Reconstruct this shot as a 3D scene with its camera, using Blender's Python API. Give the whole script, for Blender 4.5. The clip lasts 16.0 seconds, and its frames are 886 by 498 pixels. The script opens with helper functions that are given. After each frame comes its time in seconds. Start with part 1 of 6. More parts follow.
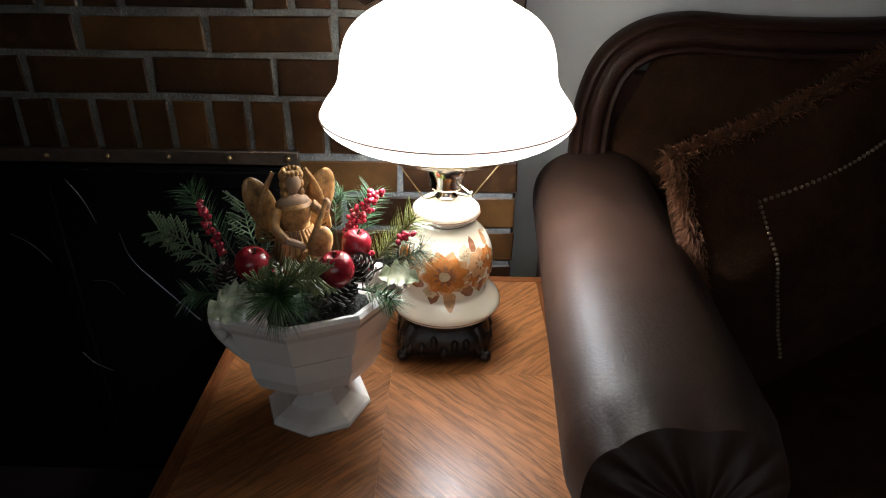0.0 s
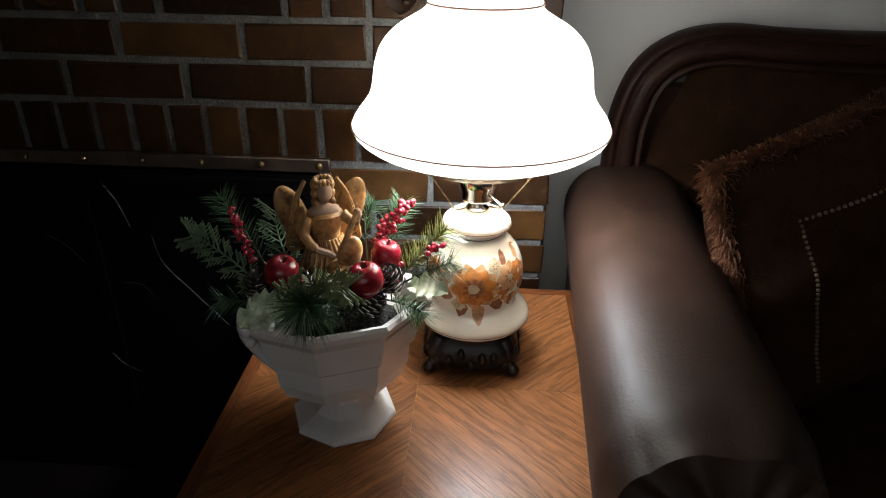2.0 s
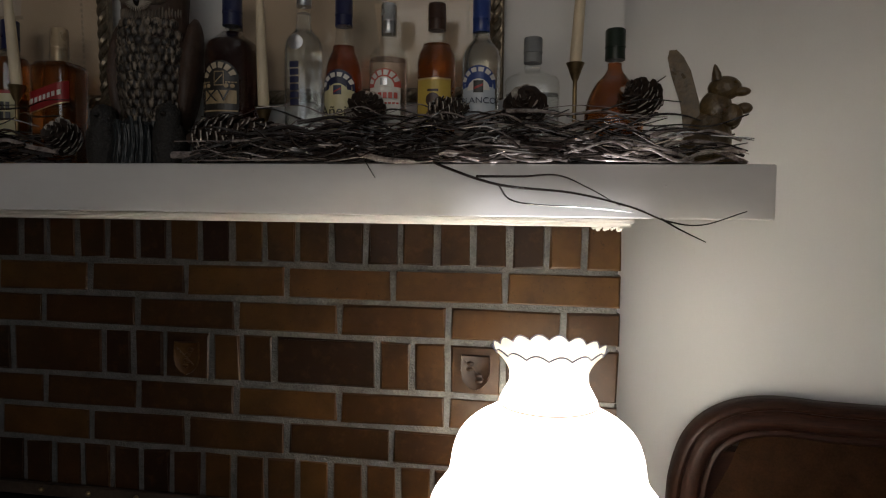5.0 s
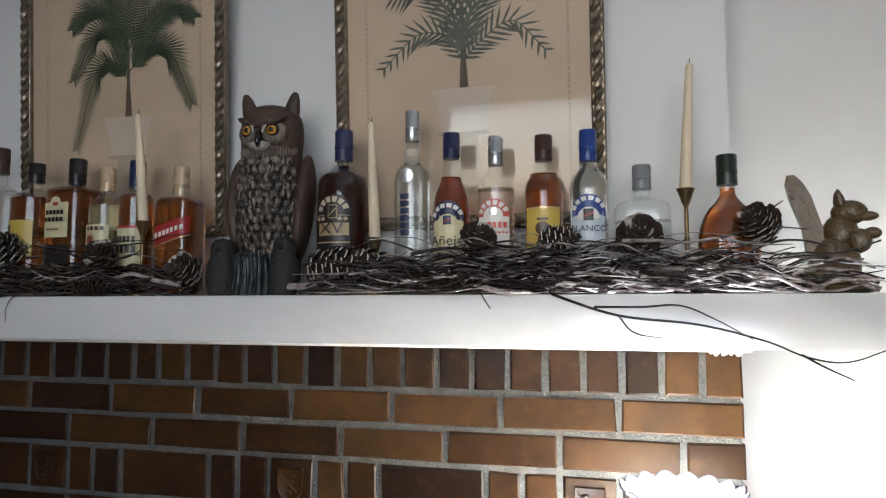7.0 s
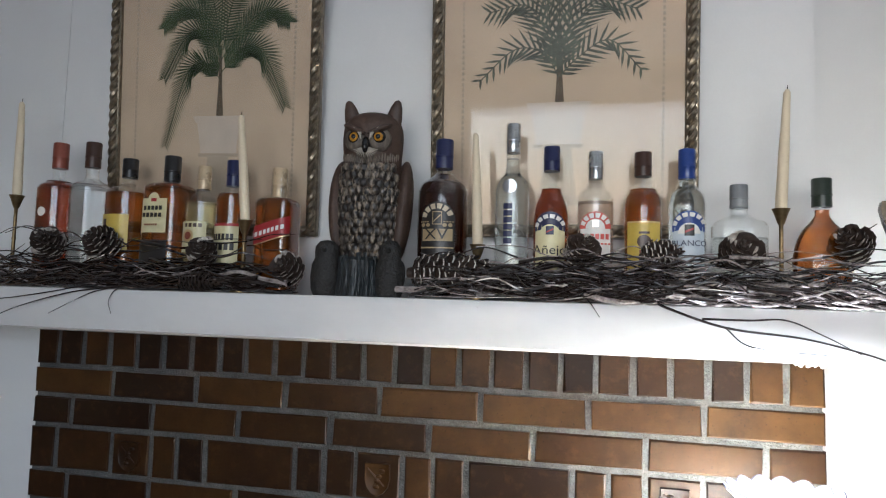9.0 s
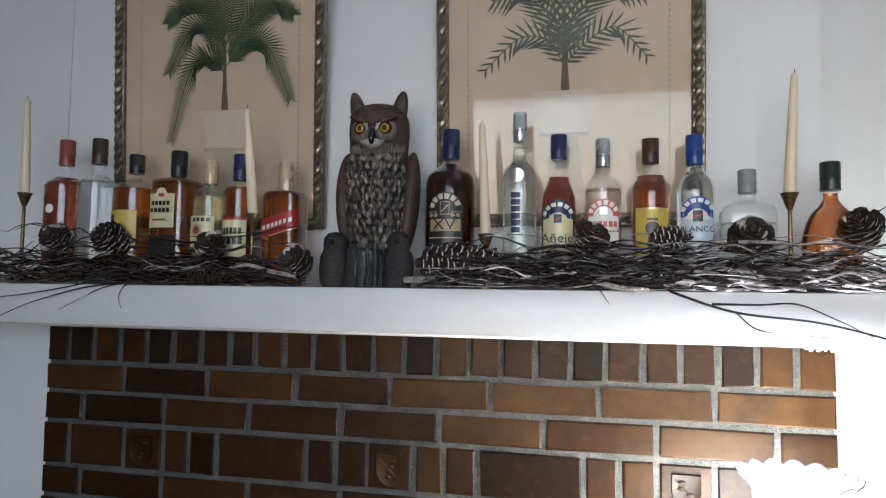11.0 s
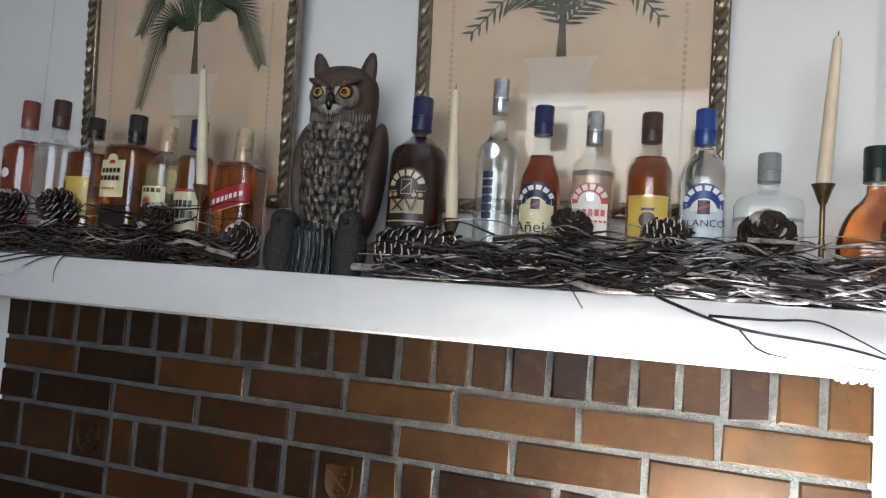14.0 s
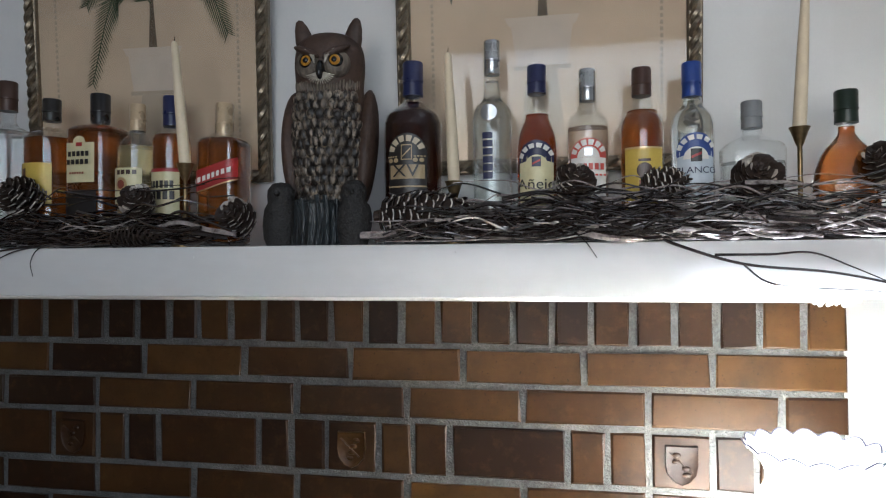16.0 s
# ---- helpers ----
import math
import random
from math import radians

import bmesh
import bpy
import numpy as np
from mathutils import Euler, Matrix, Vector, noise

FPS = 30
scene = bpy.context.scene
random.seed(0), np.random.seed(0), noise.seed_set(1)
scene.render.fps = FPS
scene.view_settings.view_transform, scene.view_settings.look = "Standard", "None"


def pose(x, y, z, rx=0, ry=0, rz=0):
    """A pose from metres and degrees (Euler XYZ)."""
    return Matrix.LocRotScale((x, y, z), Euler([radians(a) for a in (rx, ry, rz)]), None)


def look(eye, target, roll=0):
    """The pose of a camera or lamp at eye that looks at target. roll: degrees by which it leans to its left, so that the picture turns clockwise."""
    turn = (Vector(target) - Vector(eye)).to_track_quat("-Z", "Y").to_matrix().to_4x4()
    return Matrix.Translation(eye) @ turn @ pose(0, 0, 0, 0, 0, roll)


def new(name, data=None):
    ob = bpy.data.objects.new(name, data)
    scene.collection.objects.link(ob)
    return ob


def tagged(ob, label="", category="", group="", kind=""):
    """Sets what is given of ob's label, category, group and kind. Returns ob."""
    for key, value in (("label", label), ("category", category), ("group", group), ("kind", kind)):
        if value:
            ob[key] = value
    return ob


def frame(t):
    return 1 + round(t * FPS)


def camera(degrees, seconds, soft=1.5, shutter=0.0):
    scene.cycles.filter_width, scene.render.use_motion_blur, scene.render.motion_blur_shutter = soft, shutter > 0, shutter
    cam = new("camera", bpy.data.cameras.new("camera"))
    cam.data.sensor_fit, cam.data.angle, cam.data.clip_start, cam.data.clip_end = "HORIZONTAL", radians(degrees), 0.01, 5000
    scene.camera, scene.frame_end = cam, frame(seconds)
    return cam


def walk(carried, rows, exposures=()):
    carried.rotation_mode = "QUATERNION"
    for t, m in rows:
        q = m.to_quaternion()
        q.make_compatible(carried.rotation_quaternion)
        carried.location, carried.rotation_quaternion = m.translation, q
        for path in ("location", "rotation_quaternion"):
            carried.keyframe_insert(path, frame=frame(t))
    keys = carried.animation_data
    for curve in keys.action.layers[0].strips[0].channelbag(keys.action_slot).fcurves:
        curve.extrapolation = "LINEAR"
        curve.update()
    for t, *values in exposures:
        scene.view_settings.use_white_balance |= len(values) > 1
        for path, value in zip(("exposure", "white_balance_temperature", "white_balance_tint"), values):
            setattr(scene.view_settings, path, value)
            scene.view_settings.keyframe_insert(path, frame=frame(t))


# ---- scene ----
cam = camera(67.8, 16.0, 1.15)
PATH = [
    (0, (-0.119, -1.119, 1.139), (-0.141, 0.653, 0.212), 0.6),
    (0.5, (-0.116, -1.122, 1.137), (-0.14, 0.651, 0.212), 1.5),
    (1, (-0.122, -1.122, 1.142), (-0.099, 0.652, 0.22), 2.0),
    (1.5, (-0.117, -1.13, 1.152), (-0.118, 0.66, 0.259), 1.8),
    (2, (-0.125, -1.107, 1.142), (-0.226, 0.67, 0.23), 0.8),
    (2.5, (-0.128, -1.096, 1.145), (-0.277, 0.664, 0.206), 2.4),
    (3, (-0.124, -1.14, 1.19), (-0.259, 0.741, 0.525), 1.4),
    (3.5, (-0.11, -1.18, 1.221), (-0.214, 0.767, 0.776), 0.7),
    (4, (-0.117, -1.19, 1.217), (-0.226, 0.76, 0.79), 1.9),
    (4.5, (-0.101, -1.205, 1.245), (-0.314, 0.762, 0.95), 1.8),
    (5, (-0.13, -1.215, 1.322), (-0.447, 0.757, 1.218), 0.8),
    (5.2, (-0.135, -1.216, 1.334), (-0.468, 0.756, 1.281), 0.3),
    (7.3, (-0.273, -1.243, 1.409), (-0.767, 0.688, 1.576), -0.3),
    (7.5, (-0.312, -1.27, 1.42), (-0.777, 0.67, 1.555), -1.6),
    (8, (-0.389, -1.333, 1.404), (-0.867, 0.603, 1.548), -0.8),
    (8.5, (-0.417, -1.342, 1.405), (-0.875, 0.599, 1.546), 0.7),
    (9, (-0.424, -1.333, 1.402), (-0.856, 0.614, 1.553), 1.7),
    (9.5, (-0.423, -1.337, 1.406), (-0.825, 0.618, 1.536), 1.0),
    (9.7, (-0.397, -1.329, 1.406), (-0.844, 0.616, 1.536), 0.6),
    (11.8, (-0.451, -1.339, 1.389), (-0.87, 0.612, 1.523), 1.4),
    (12, (-0.437, -1.328, 1.399), (-0.719, 0.648, 1.529), 1.0),
    (12.5, (-0.365, -1.283, 1.404), (-0.601, 0.7, 1.524), -0.3),
    (13, (-0.348, -1.209, 1.41), (-0.792, 0.737, 1.537), 0.5),
    (13.5, (-0.331, -1.152, 1.404), (-0.895, 0.762, 1.527), 2.1),
    (14, (-0.307, -1.118, 1.387), (-0.933, 0.776, 1.518), 4.2),
    (14.5, (-0.351, -1.137, 1.382), (-0.909, 0.78, 1.501), 3.6),
    (15, (-0.384, -1.157, 1.391), (-0.832, 0.791, 1.455), 2.0),
    (15.5, (-0.419, -1.178, 1.377), (-0.77, 0.791, 1.416), 1.4),
    (16, (-0.447, -1.175, 1.378), (-0.818, 0.79, 1.41), -0.4),
]
EXPOSURES = [
    (0.0, -1.10, 5920, 9),
    (1.5, -1.12, 5920, 9),
    (2.0, -1.30, 5940, 9),
    (2.5, -1.50, 6000, 9),
    (3.0, -1.97, 6340, 10),
    (3.5, -2.00, 6450, 10),
    (4.3, -1.92, 6450, 10),
    (4.5, -1.80, 6480, 10),
    (5.0, -0.28, 6520, 12.5),
    (5.2, -0.18, 6500, 12.5),
    (7.3, 1.77, 5650, 9.5),
    (8.0, 1.87, 5620, 9.5),
    (9.5, 1.83, 5600, 9.5),
    (11.8, 1.75, 5420, 9),
    (12.5, 1.38, 5360, 7.5),
    (13.0, 1.69, 5620, 10.5),
    (14.0, 1.97, 5600, 9),
    (15.0, 1.86, 5540, 8.5),
    (16.0, 1.55, 5560, 9),
]
walk(cam, [(t, look(eye, target, roll)) for t, eye, target, roll in PATH], EXPOSURES)

# ---- light ----
FLOOR, TABLE, SHELF, CEILING = -0.05, 0.5, 1.402, 2.45
LAMP = (-0.126, -0.212)
LAMP_POWER, WINDOW_POWER = 35.0, 9.3
world = bpy.data.worlds.new("world")
scene.world = world
world.use_nodes = True
sky = world.node_tree.nodes.new("ShaderNodeTexSky")
sky.sky_type, sky.sun_disc = "NISHITA", False
sky.sun_elevation, sky.sun_rotation = radians(25), radians(200)
world.node_tree.links.new(sky.outputs[0], world.node_tree.nodes["Background"].inputs[0])
world.node_tree.nodes["Background"].inputs[1].default_value = 0.08


def lamp_light(name, kind, power, colour, m):
    data = bpy.data.lights.new(name, kind)
    data.energy, data.color = power, colour
    ob = new(name, data)
    ob.matrix_world = m
    return ob


bulb_light = lamp_light("bulb_light", "POINT", LAMP_POWER, (0.98, 0.99, 1.0), pose(LAMP[0], LAMP[1], 0.885))
bulb_light.data.shadow_soft_size = 0.038
window_light = lamp_light("window_light", "AREA", WINDOW_POWER, (0.97, 0.985, 1.0), pose(-0.2, -3.02, 1.5, 90, 0, 0))
window_light.data.shape, window_light.data.size, window_light.data.size_y = "RECTANGLE", 2.0, 1.4

# ---- materials ----
MATS = {}


def nodes_of(name):
    m = bpy.data.materials.new(name)
    m.use_nodes = True
    t = m.node_tree
    return m, t, t.nodes["Principled BSDF"]


def put(t, kind, **values):
    n = t.nodes.new(kind)
    for k, v in values.items():
        n.inputs[k].default_value = v
    return n


def coords(t, scale=(1, 1, 1), random_shift=False, rot=(0, 0, 0)):
    tc = t.nodes.new("ShaderNodeTexCoord")
    mp = t.nodes.new("ShaderNodeMapping")
    mp.inputs["Scale"].default_value = scale
    mp.inputs["Rotation"].default_value = rot
    t.links.new(tc.outputs["Object"], mp.inputs["Vector"])
    if random_shift:
        oi = t.nodes.new("ShaderNodeObjectInfo")
        mul = t.nodes.new("ShaderNodeMath")
        mul.operation = "MULTIPLY"
        mul.inputs[1].default_value = 37.0
        t.links.new(oi.outputs["Random"], mul.inputs[0])
        t.links.new(mul.outputs[0], mp.inputs["Location"])
    return mp.outputs[0]


def ramp(t, fac, stops):
    r = t.nodes.new("ShaderNodeValToRGB")
    el = r.color_ramp.elements
    while len(el) < len(stops):
        el.new(0.5)
    for e, (p, c) in zip(el, stops):
        e.position, e.color = p, (*c[:3], 1)
    t.links.new(fac, r.inputs[0])
    return r.outputs[0]


def mix(t, fac, a, b, blend="MIX"):
    n = t.nodes.new("ShaderNodeMix")
    n.data_type, n.blend_type = "RGBA", blend
    for sock, v in ((n.inputs[0], fac), (n.inputs[6], a), (n.inputs[7], b)):
        if isinstance(v, bpy.types.NodeSocket):
            t.links.new(v, sock)
        elif isinstance(v, tuple):
            sock.default_value = (*v[:3], 1)
        else:
            sock.default_value = v
    return n.outputs[2]


def noise_of(t, vec, scale, detail=4.0, rough=0.55):
    n = put(t, "ShaderNodeTexNoise", Scale=scale, Detail=detail, Roughness=rough)
    t.links.new(vec, n.inputs["Vector"])
    return n.outputs[0]


def bump(t, bsdf, height, strength, distance=0.002):
    b = t.nodes.new("ShaderNodeBump")
    b.inputs["Strength"].default_value, b.inputs["Distance"].default_value = strength, distance
    t.links.new(height, b.inputs["Height"])
    t.links.new(b.outputs[0], bsdf.inputs["Normal"])


def shade2(c, k):
    return tuple(min(1.0, v * k) for v in c)


def surface(name, colour, rough=0.5, metal=0.0, vary=0.25, big=6.0, fine=120.0, relief=0.2, depth=0.001, dark=None, random_shift=False, coat=0.0, sheen=0.0, spec=0.5, squash=(1, 1, 1)):
    """A procedural surface: patches at one scale, grain at another, relief and uneven gloss."""
    if name in MATS:
        return MATS[name]
    m, t, b = nodes_of(name)
    v = coords(t, squash, random_shift)
    n1, n2 = noise_of(t, v, big, 3), noise_of(t, v, fine, 3)
    low = dark or shade2(colour, 1 - vary)
    c = ramp(t, n1, [(0.3, low), (0.7, shade2(colour, 1 + vary * 0.4))])
    c = mix(t, 0.35 * min(1, vary * 2), c, ramp(t, n2, [(0.35, shade2(low, 0.7)), (0.65, shade2(colour, 1.15))]))
    t.links.new(c, b.inputs["Base Color"])
    r = t.nodes.new("ShaderNodeMapRange")
    r.inputs["To Min"].default_value, r.inputs["To Max"].default_value = max(0.02, rough - 0.1), min(1, rough + 0.1)
    t.links.new(n1, r.inputs["Value"])
    t.links.new(r.outputs[0], b.inputs["Roughness"])
    b.inputs["Metallic"].default_value = metal
    b.inputs["Coat Weight"].default_value = coat
    b.inputs["Coat Roughness"].default_value = 0.12
    b.inputs["Sheen Weight"].default_value = sheen
    b.inputs["Specular IOR Level"].default_value = spec
    if relief:
        bump(t, b, n2, relief, depth)
    MATS[name] = m
    return m


def brick_material():
    m, t, b = nodes_of("brick_glazed")
    v = coords(t, (1, 1, 1), True)
    oi = t.nodes.new("ShaderNodeObjectInfo")
    base = ramp(t, oi.outputs["Random"], [(0.0, (0.0092, 0.0040, 0.0018)), (0.3, (0.0185, 0.0079, 0.0027)), (0.65, (0.031, 0.0135, 0.0041)), (1.0, (0.051, 0.0235, 0.0068))])
    n1, n2, n3 = noise_of(t, v, 14, 4), noise_of(t, v, 190, 3), noise_of(t, v, 38, 6, 0.7)
    c = mix(t, ramp(t, n1, [(0.4, (0, 0, 0)), (0.72, (0.7, 0.7, 0.7))]), base, (0.010, 0.0045, 0.0024))
    c = mix(t, ramp(t, n3, [(0.52, (0, 0, 0)), (0.8, (0.4, 0.4, 0.4))]), c, (0.070, 0.034, 0.0098))
    c = mix(t, ramp(t, n2, [(0.64, (0, 0, 0)), (0.72, (0.6, 0.6, 0.6))]), c, (0.008, 0.004, 0.003))
    t.links.new(c, b.inputs["Base Color"])
    t.links.new(ramp(t, n3, [(0.3, (0.3, 0.3, 0.3)), (0.75, (0.48, 0.48, 0.48))]), b.inputs["Roughness"])
    b.inputs["Specular IOR Level"].default_value = 0.15
    bump(t, b, mix(t, 0.25, n1, n3), 0.35, 0.0022)
    return m


def wood_material(name, light, dark, ring=26.0, rough=0.28, coat=0.35):
    """Grain runs along the object's own x."""
    m, t, b = nodes_of(name)
    v = coords(t, (1.6, 8, 8), True)
    warp = noise_of(t, v, 2.2, 3)
    w = put(t, "ShaderNodeTexWave", Scale=ring / 7, Distortion=22.0, Detail=6.0)
    w.wave_type, w.bands_direction = "BANDS", "Y"
    w.inputs["Detail Scale"].default_value, w.inputs["Detail Roughness"].default_value = 1.1, 0.62
    t.links.new(v, w.inputs["Vector"])
    fibre = noise_of(t, coords(t, (4, 130, 130), True), 1.0, 6, 0.68)
    pores = noise_of(t, coords(t, (16, 520, 520), True), 1.0, 2)
    c = ramp(t, fibre, [(0.3, shade2(dark, 1.7)), (0.52, light), (0.75, shade2(light, 1.2))])
    c = mix(t, ramp(t, w.outputs["Fac"], [(0.0, (0.6, 0.6, 0.6)), (0.45, (0.1, 0.1, 0.1)), (1.0, (0, 0, 0))]), c, shade2(dark, 1.1))
    c = mix(t, ramp(t, warp, [(0.3, (0, 0, 0)), (0.75, (0.5, 0.5, 0.5))]), c, shade2(dark, 1.3))
    c = mix(t, ramp(t, pores, [(0.55, (0, 0, 0)), (0.66, (0.6, 0.6, 0.6))]), c, shade2(dark, 0.45))
    t.links.new(c, b.inputs["Base Color"])
    t.links.new(ramp(t, pores, [(0.4, (rough,) * 3), (0.7, (rough + 0.22,) * 3)]), b.inputs["Roughness"])
    b.inputs["Coat Weight"].default_value, b.inputs["Coat Roughness"].default_value = coat, 0.3
    b.inputs["Specular IOR Level"].default_value = 0.15
    bump(t, b, pores, 0.25, 0.0006)
    return m


def thin_glass(name, tint=(1, 1, 1), gloss=1.0):
    """Thin clear glass: lets light straight through, with a mirror sheen that grows towards the rim."""
    m, t, b = nodes_of(name)
    t.nodes.remove(b)
    tr, gl, mx = t.nodes.new("ShaderNodeBsdfTransparent"), t.nodes.new("ShaderNodeBsdfGlossy"), t.nodes.new("ShaderNodeMixShader")
    rim, power, base = t.nodes.new("ShaderNodeLayerWeight"), t.nodes.new("ShaderNodeMath"), t.nodes.new("ShaderNodeMath")
    tr.inputs[0].default_value = (*tint, 1)
    gl.inputs["Roughness"].default_value = 0.03
    gl.inputs["Color"].default_value = (gloss, gloss, gloss, 1)
    rim.inputs[0].default_value = 0.5
    power.operation, base.operation = "POWER", "MULTIPLY_ADD"
    power.inputs[1].default_value = 3.0
    base.inputs[1].default_value, base.inputs[2].default_value = 0.92, 0.035
    for a, c in ((rim.outputs["Facing"], power.inputs[0]), (power.outputs[0], base.inputs[0]), (base.outputs[0], mx.inputs[0]), (tr.outputs[0], mx.inputs[1]), (gl.outputs[0], mx.inputs[2]), (mx.outputs[0], t.nodes["Material Output"].inputs[0])):
        t.links.new(a, c)
    return m


def liquid(name, colour, clear=0.92):
    m, t, b = nodes_of(name)
    b.inputs["Base Color"].default_value = (*colour, 1)
    b.inputs["Transmission Weight"].default_value = clear
    b.inputs["Roughness"].default_value = 0.02
    b.inputs["IOR"].default_value = 1.33
    return m


def shade_material():
    """Milk glass: lit through from the bulb inside."""
    m, t, b = nodes_of("milk_glass")
    tl, mx = t.nodes.new("ShaderNodeBsdfTranslucent"), t.nodes.new("ShaderNodeMixShader")
    n = noise_of(t, coords(t), 14, 2)
    t.links.new(ramp(t, n, [(0.3, (0.86, 0.80, 0.68)), (0.7, (0.92, 0.87, 0.76))]), b.inputs["Base Color"])
    tl.inputs[0].default_value = (0.95, 0.9, 0.8, 1)
    b.inputs["Roughness"].default_value = 0.18
    mx.inputs[0].default_value = 0.36
    t.links.new(b.outputs[0], mx.inputs[1])
    t.links.new(tl.outputs[0], mx.inputs[2])
    t.links.new(mx.outputs[0], t.nodes["Material Output"].inputs[0])
    return m


BRICK = brick_material()
MORTAR = surface("mortar", (0.074, 0.074, 0.070), 0.9, vary=0.6, big=26, fine=260, relief=0.8, depth=0.003)
PAINT = surface("wall_paint", (0.66, 0.66, 0.655), 0.6, vary=0.05, big=2.0, fine=220, relief=0.12, depth=0.0006)
WARM_PAINT = surface("warm_wall_paint", (0.58, 0.40, 0.28), 0.6, vary=0.05, big=2.0, fine=220, relief=0.12, depth=0.0006)
MANTEL = surface("mantel_paint", (0.57, 0.565, 0.56), 0.32, vary=0.07, big=5, fine=70, relief=0.25, depth=0.0012, squash=(0.4, 1, 1))
TRIM = surface("trim_paint", (0.74, 0.73, 0.71), 0.35, vary=0.1, big=18, fine=90, relief=0.3)
OAK = wood_material("oak_veneer", (0.255, 0.102, 0.033), (0.078, 0.028, 0.009), 14.0, 0.34, 0.12)
OAK_EDGE = wood_material("oak_edge", (0.13, 0.043, 0.013), (0.06, 0.018, 0.006), 20.0, 0.4, 0.06)
DARK_WOOD = wood_material("dark_carved_wood", (0.030, 0.011, 0.0065), (0.013, 0.0055, 0.0035), rough=0.42, coat=0.05)
LEATHER = surface("brown_leather", (0.034, 0.0157, 0.009), 0.54, vary=0.35, big=11, fine=260, relief=0.4, depth=0.001, spec=0.32)
VELVET = surface("brown_velvet", (0.030, 0.0138, 0.0070), 0.9, vary=0.5, big=26, fine=240, relief=0.6, depth=0.002, spec=0.03)
CARPET = surface("carpet", (0.07, 0.055, 0.045), 0.95, vary=0.3, big=9, fine=200, relief=0.6)
BLACK_STEEL = surface("black_steel", (0.0016, 0.0016, 0.0017), 0.8, vary=0.3, big=8, fine=90, relief=0.1, spec=0.03)
SOOT = surface("soot", (0.004, 0.0038, 0.0035), 0.95, vary=0.4, spec=0.05)
BRONZE = surface("old_bronze", (0.06, 0.042, 0.03), 0.5, metal=0.6, vary=0.4, big=20, fine=160)
IRON = surface("dark_cast_iron", (0.028, 0.022, 0.018), 0.38, metal=0.5, vary=0.4, big=40, fine=200, relief=0.4)
BRASS = surface("polished_brass", (0.72, 0.67, 0.58), 0.14, metal=1.0, vary=0.1, big=30, relief=0.03)
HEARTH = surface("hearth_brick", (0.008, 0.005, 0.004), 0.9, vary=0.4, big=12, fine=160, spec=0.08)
OLD_BRASS = surface("aged_brass", (0.24, 0.17, 0.085), 0.36, metal=0.9, vary=0.4, big=40)
SHADE = shade_material()
CREAM = surface("cream_glass", (0.83, 0.75, 0.62), 0.12, vary=0.05, big=12, fine=60, relief=0.02, coat=0.5)
BROWN_LINE = surface("brown_line", (0.22, 0.10, 0.06), 0.3, vary=0.1, relief=0)
GILT = surface("aged_gilt", (0.25, 0.205, 0.145), 0.34, metal=0.75, vary=0.45, big=60, fine=300, relief=0.2)
PANE = thin_glass("clear_glass", (0.985, 0.99, 0.985))

# ---- building helpers ----


def link_mesh(name, bm, material, smooth=True):
    me = bpy.data.meshes.new(name)
    bmesh.ops.recalc_face_normals(bm, faces=bm.faces)
    bm.to_mesh(me)
    bm.free()
    for mt in material if isinstance(material, (list, tuple)) else [material]:
        me.materials.append(mt)
    if smooth:
        me.polygons.foreach_set("use_smooth", [True] * len(me.polygons))
        me.set_sharp_from_angle(angle=radians(42))
    return me


def part(name, bm, material, parent=None, label="", smooth=True):
    ob = new(name, link_mesh(name, bm, material, smooth))
    ob.parent = parent
    if label:
        tagged(ob, label)
    return ob


def thing(name, label, category, m, group="", kind=""):
    ob = new(name)
    ob.empty_display_size = 0.05
    ob.matrix_world = m
    return tagged(ob, label, category, group, kind)


def box(bm, x0, x1, y0, y1, z0, z1, bevel=0.0, seg=1, turn=None):
    r = bmesh.ops.create_cube(bm, size=1.0)
    m = Matrix.LocRotScale(((x0 + x1) / 2, (y0 + y1) / 2, (z0 + z1) / 2), None, (abs(x1 - x0), abs(y1 - y0), abs(z1 - z0)))
    bmesh.ops.transform(bm, matrix=(turn or Matrix()) @ m, verts=r["verts"])
    if bevel:
        edges = list({e for v in r["verts"] for e in v.link_edges})
        bmesh.ops.bevel(bm, geom=edges, offset=bevel, segments=seg, affect="EDGES", profile=0.5)
    return bm


def boxes(*specs, bevel=0.0):
    bm = bmesh.new()
    for s in specs:
        box(bm, *s, bevel=bevel)
    return bm


def lathe(profile, n=40, bm=None, m=None, squash=(1, 1), power=2.0):
    """A turned solid from (radius, height) pairs; power above 2 squares its plan."""
    bm = bm or bmesh.new()
    rings = []
    for r, z in profile:
        ring = []
        for i in range(n):
            a = 2 * math.pi * i / n
            c, s = math.cos(a), math.sin(a)
            k = 1.0 / (abs(c) ** power + abs(s) ** power) ** (1 / power) if power != 2 else 1.0
            v = Vector((r * k * c * squash[0], r * k * s * squash[1], z))
            ring.append(bm.verts.new(m @ v if m else v))
        rings.append(ring)
    for a, b in zip(rings, rings[1:]):
        for i in range(n):
            bm.faces.new((a[i], a[(i + 1) % n], b[(i + 1) % n], b[i]))
    for ring, (r, z) in ((rings[0], profile[0]), (rings[-1], profile[-1])):
        if r > 1e-4:
            bm.faces.new(ring)
    return bm


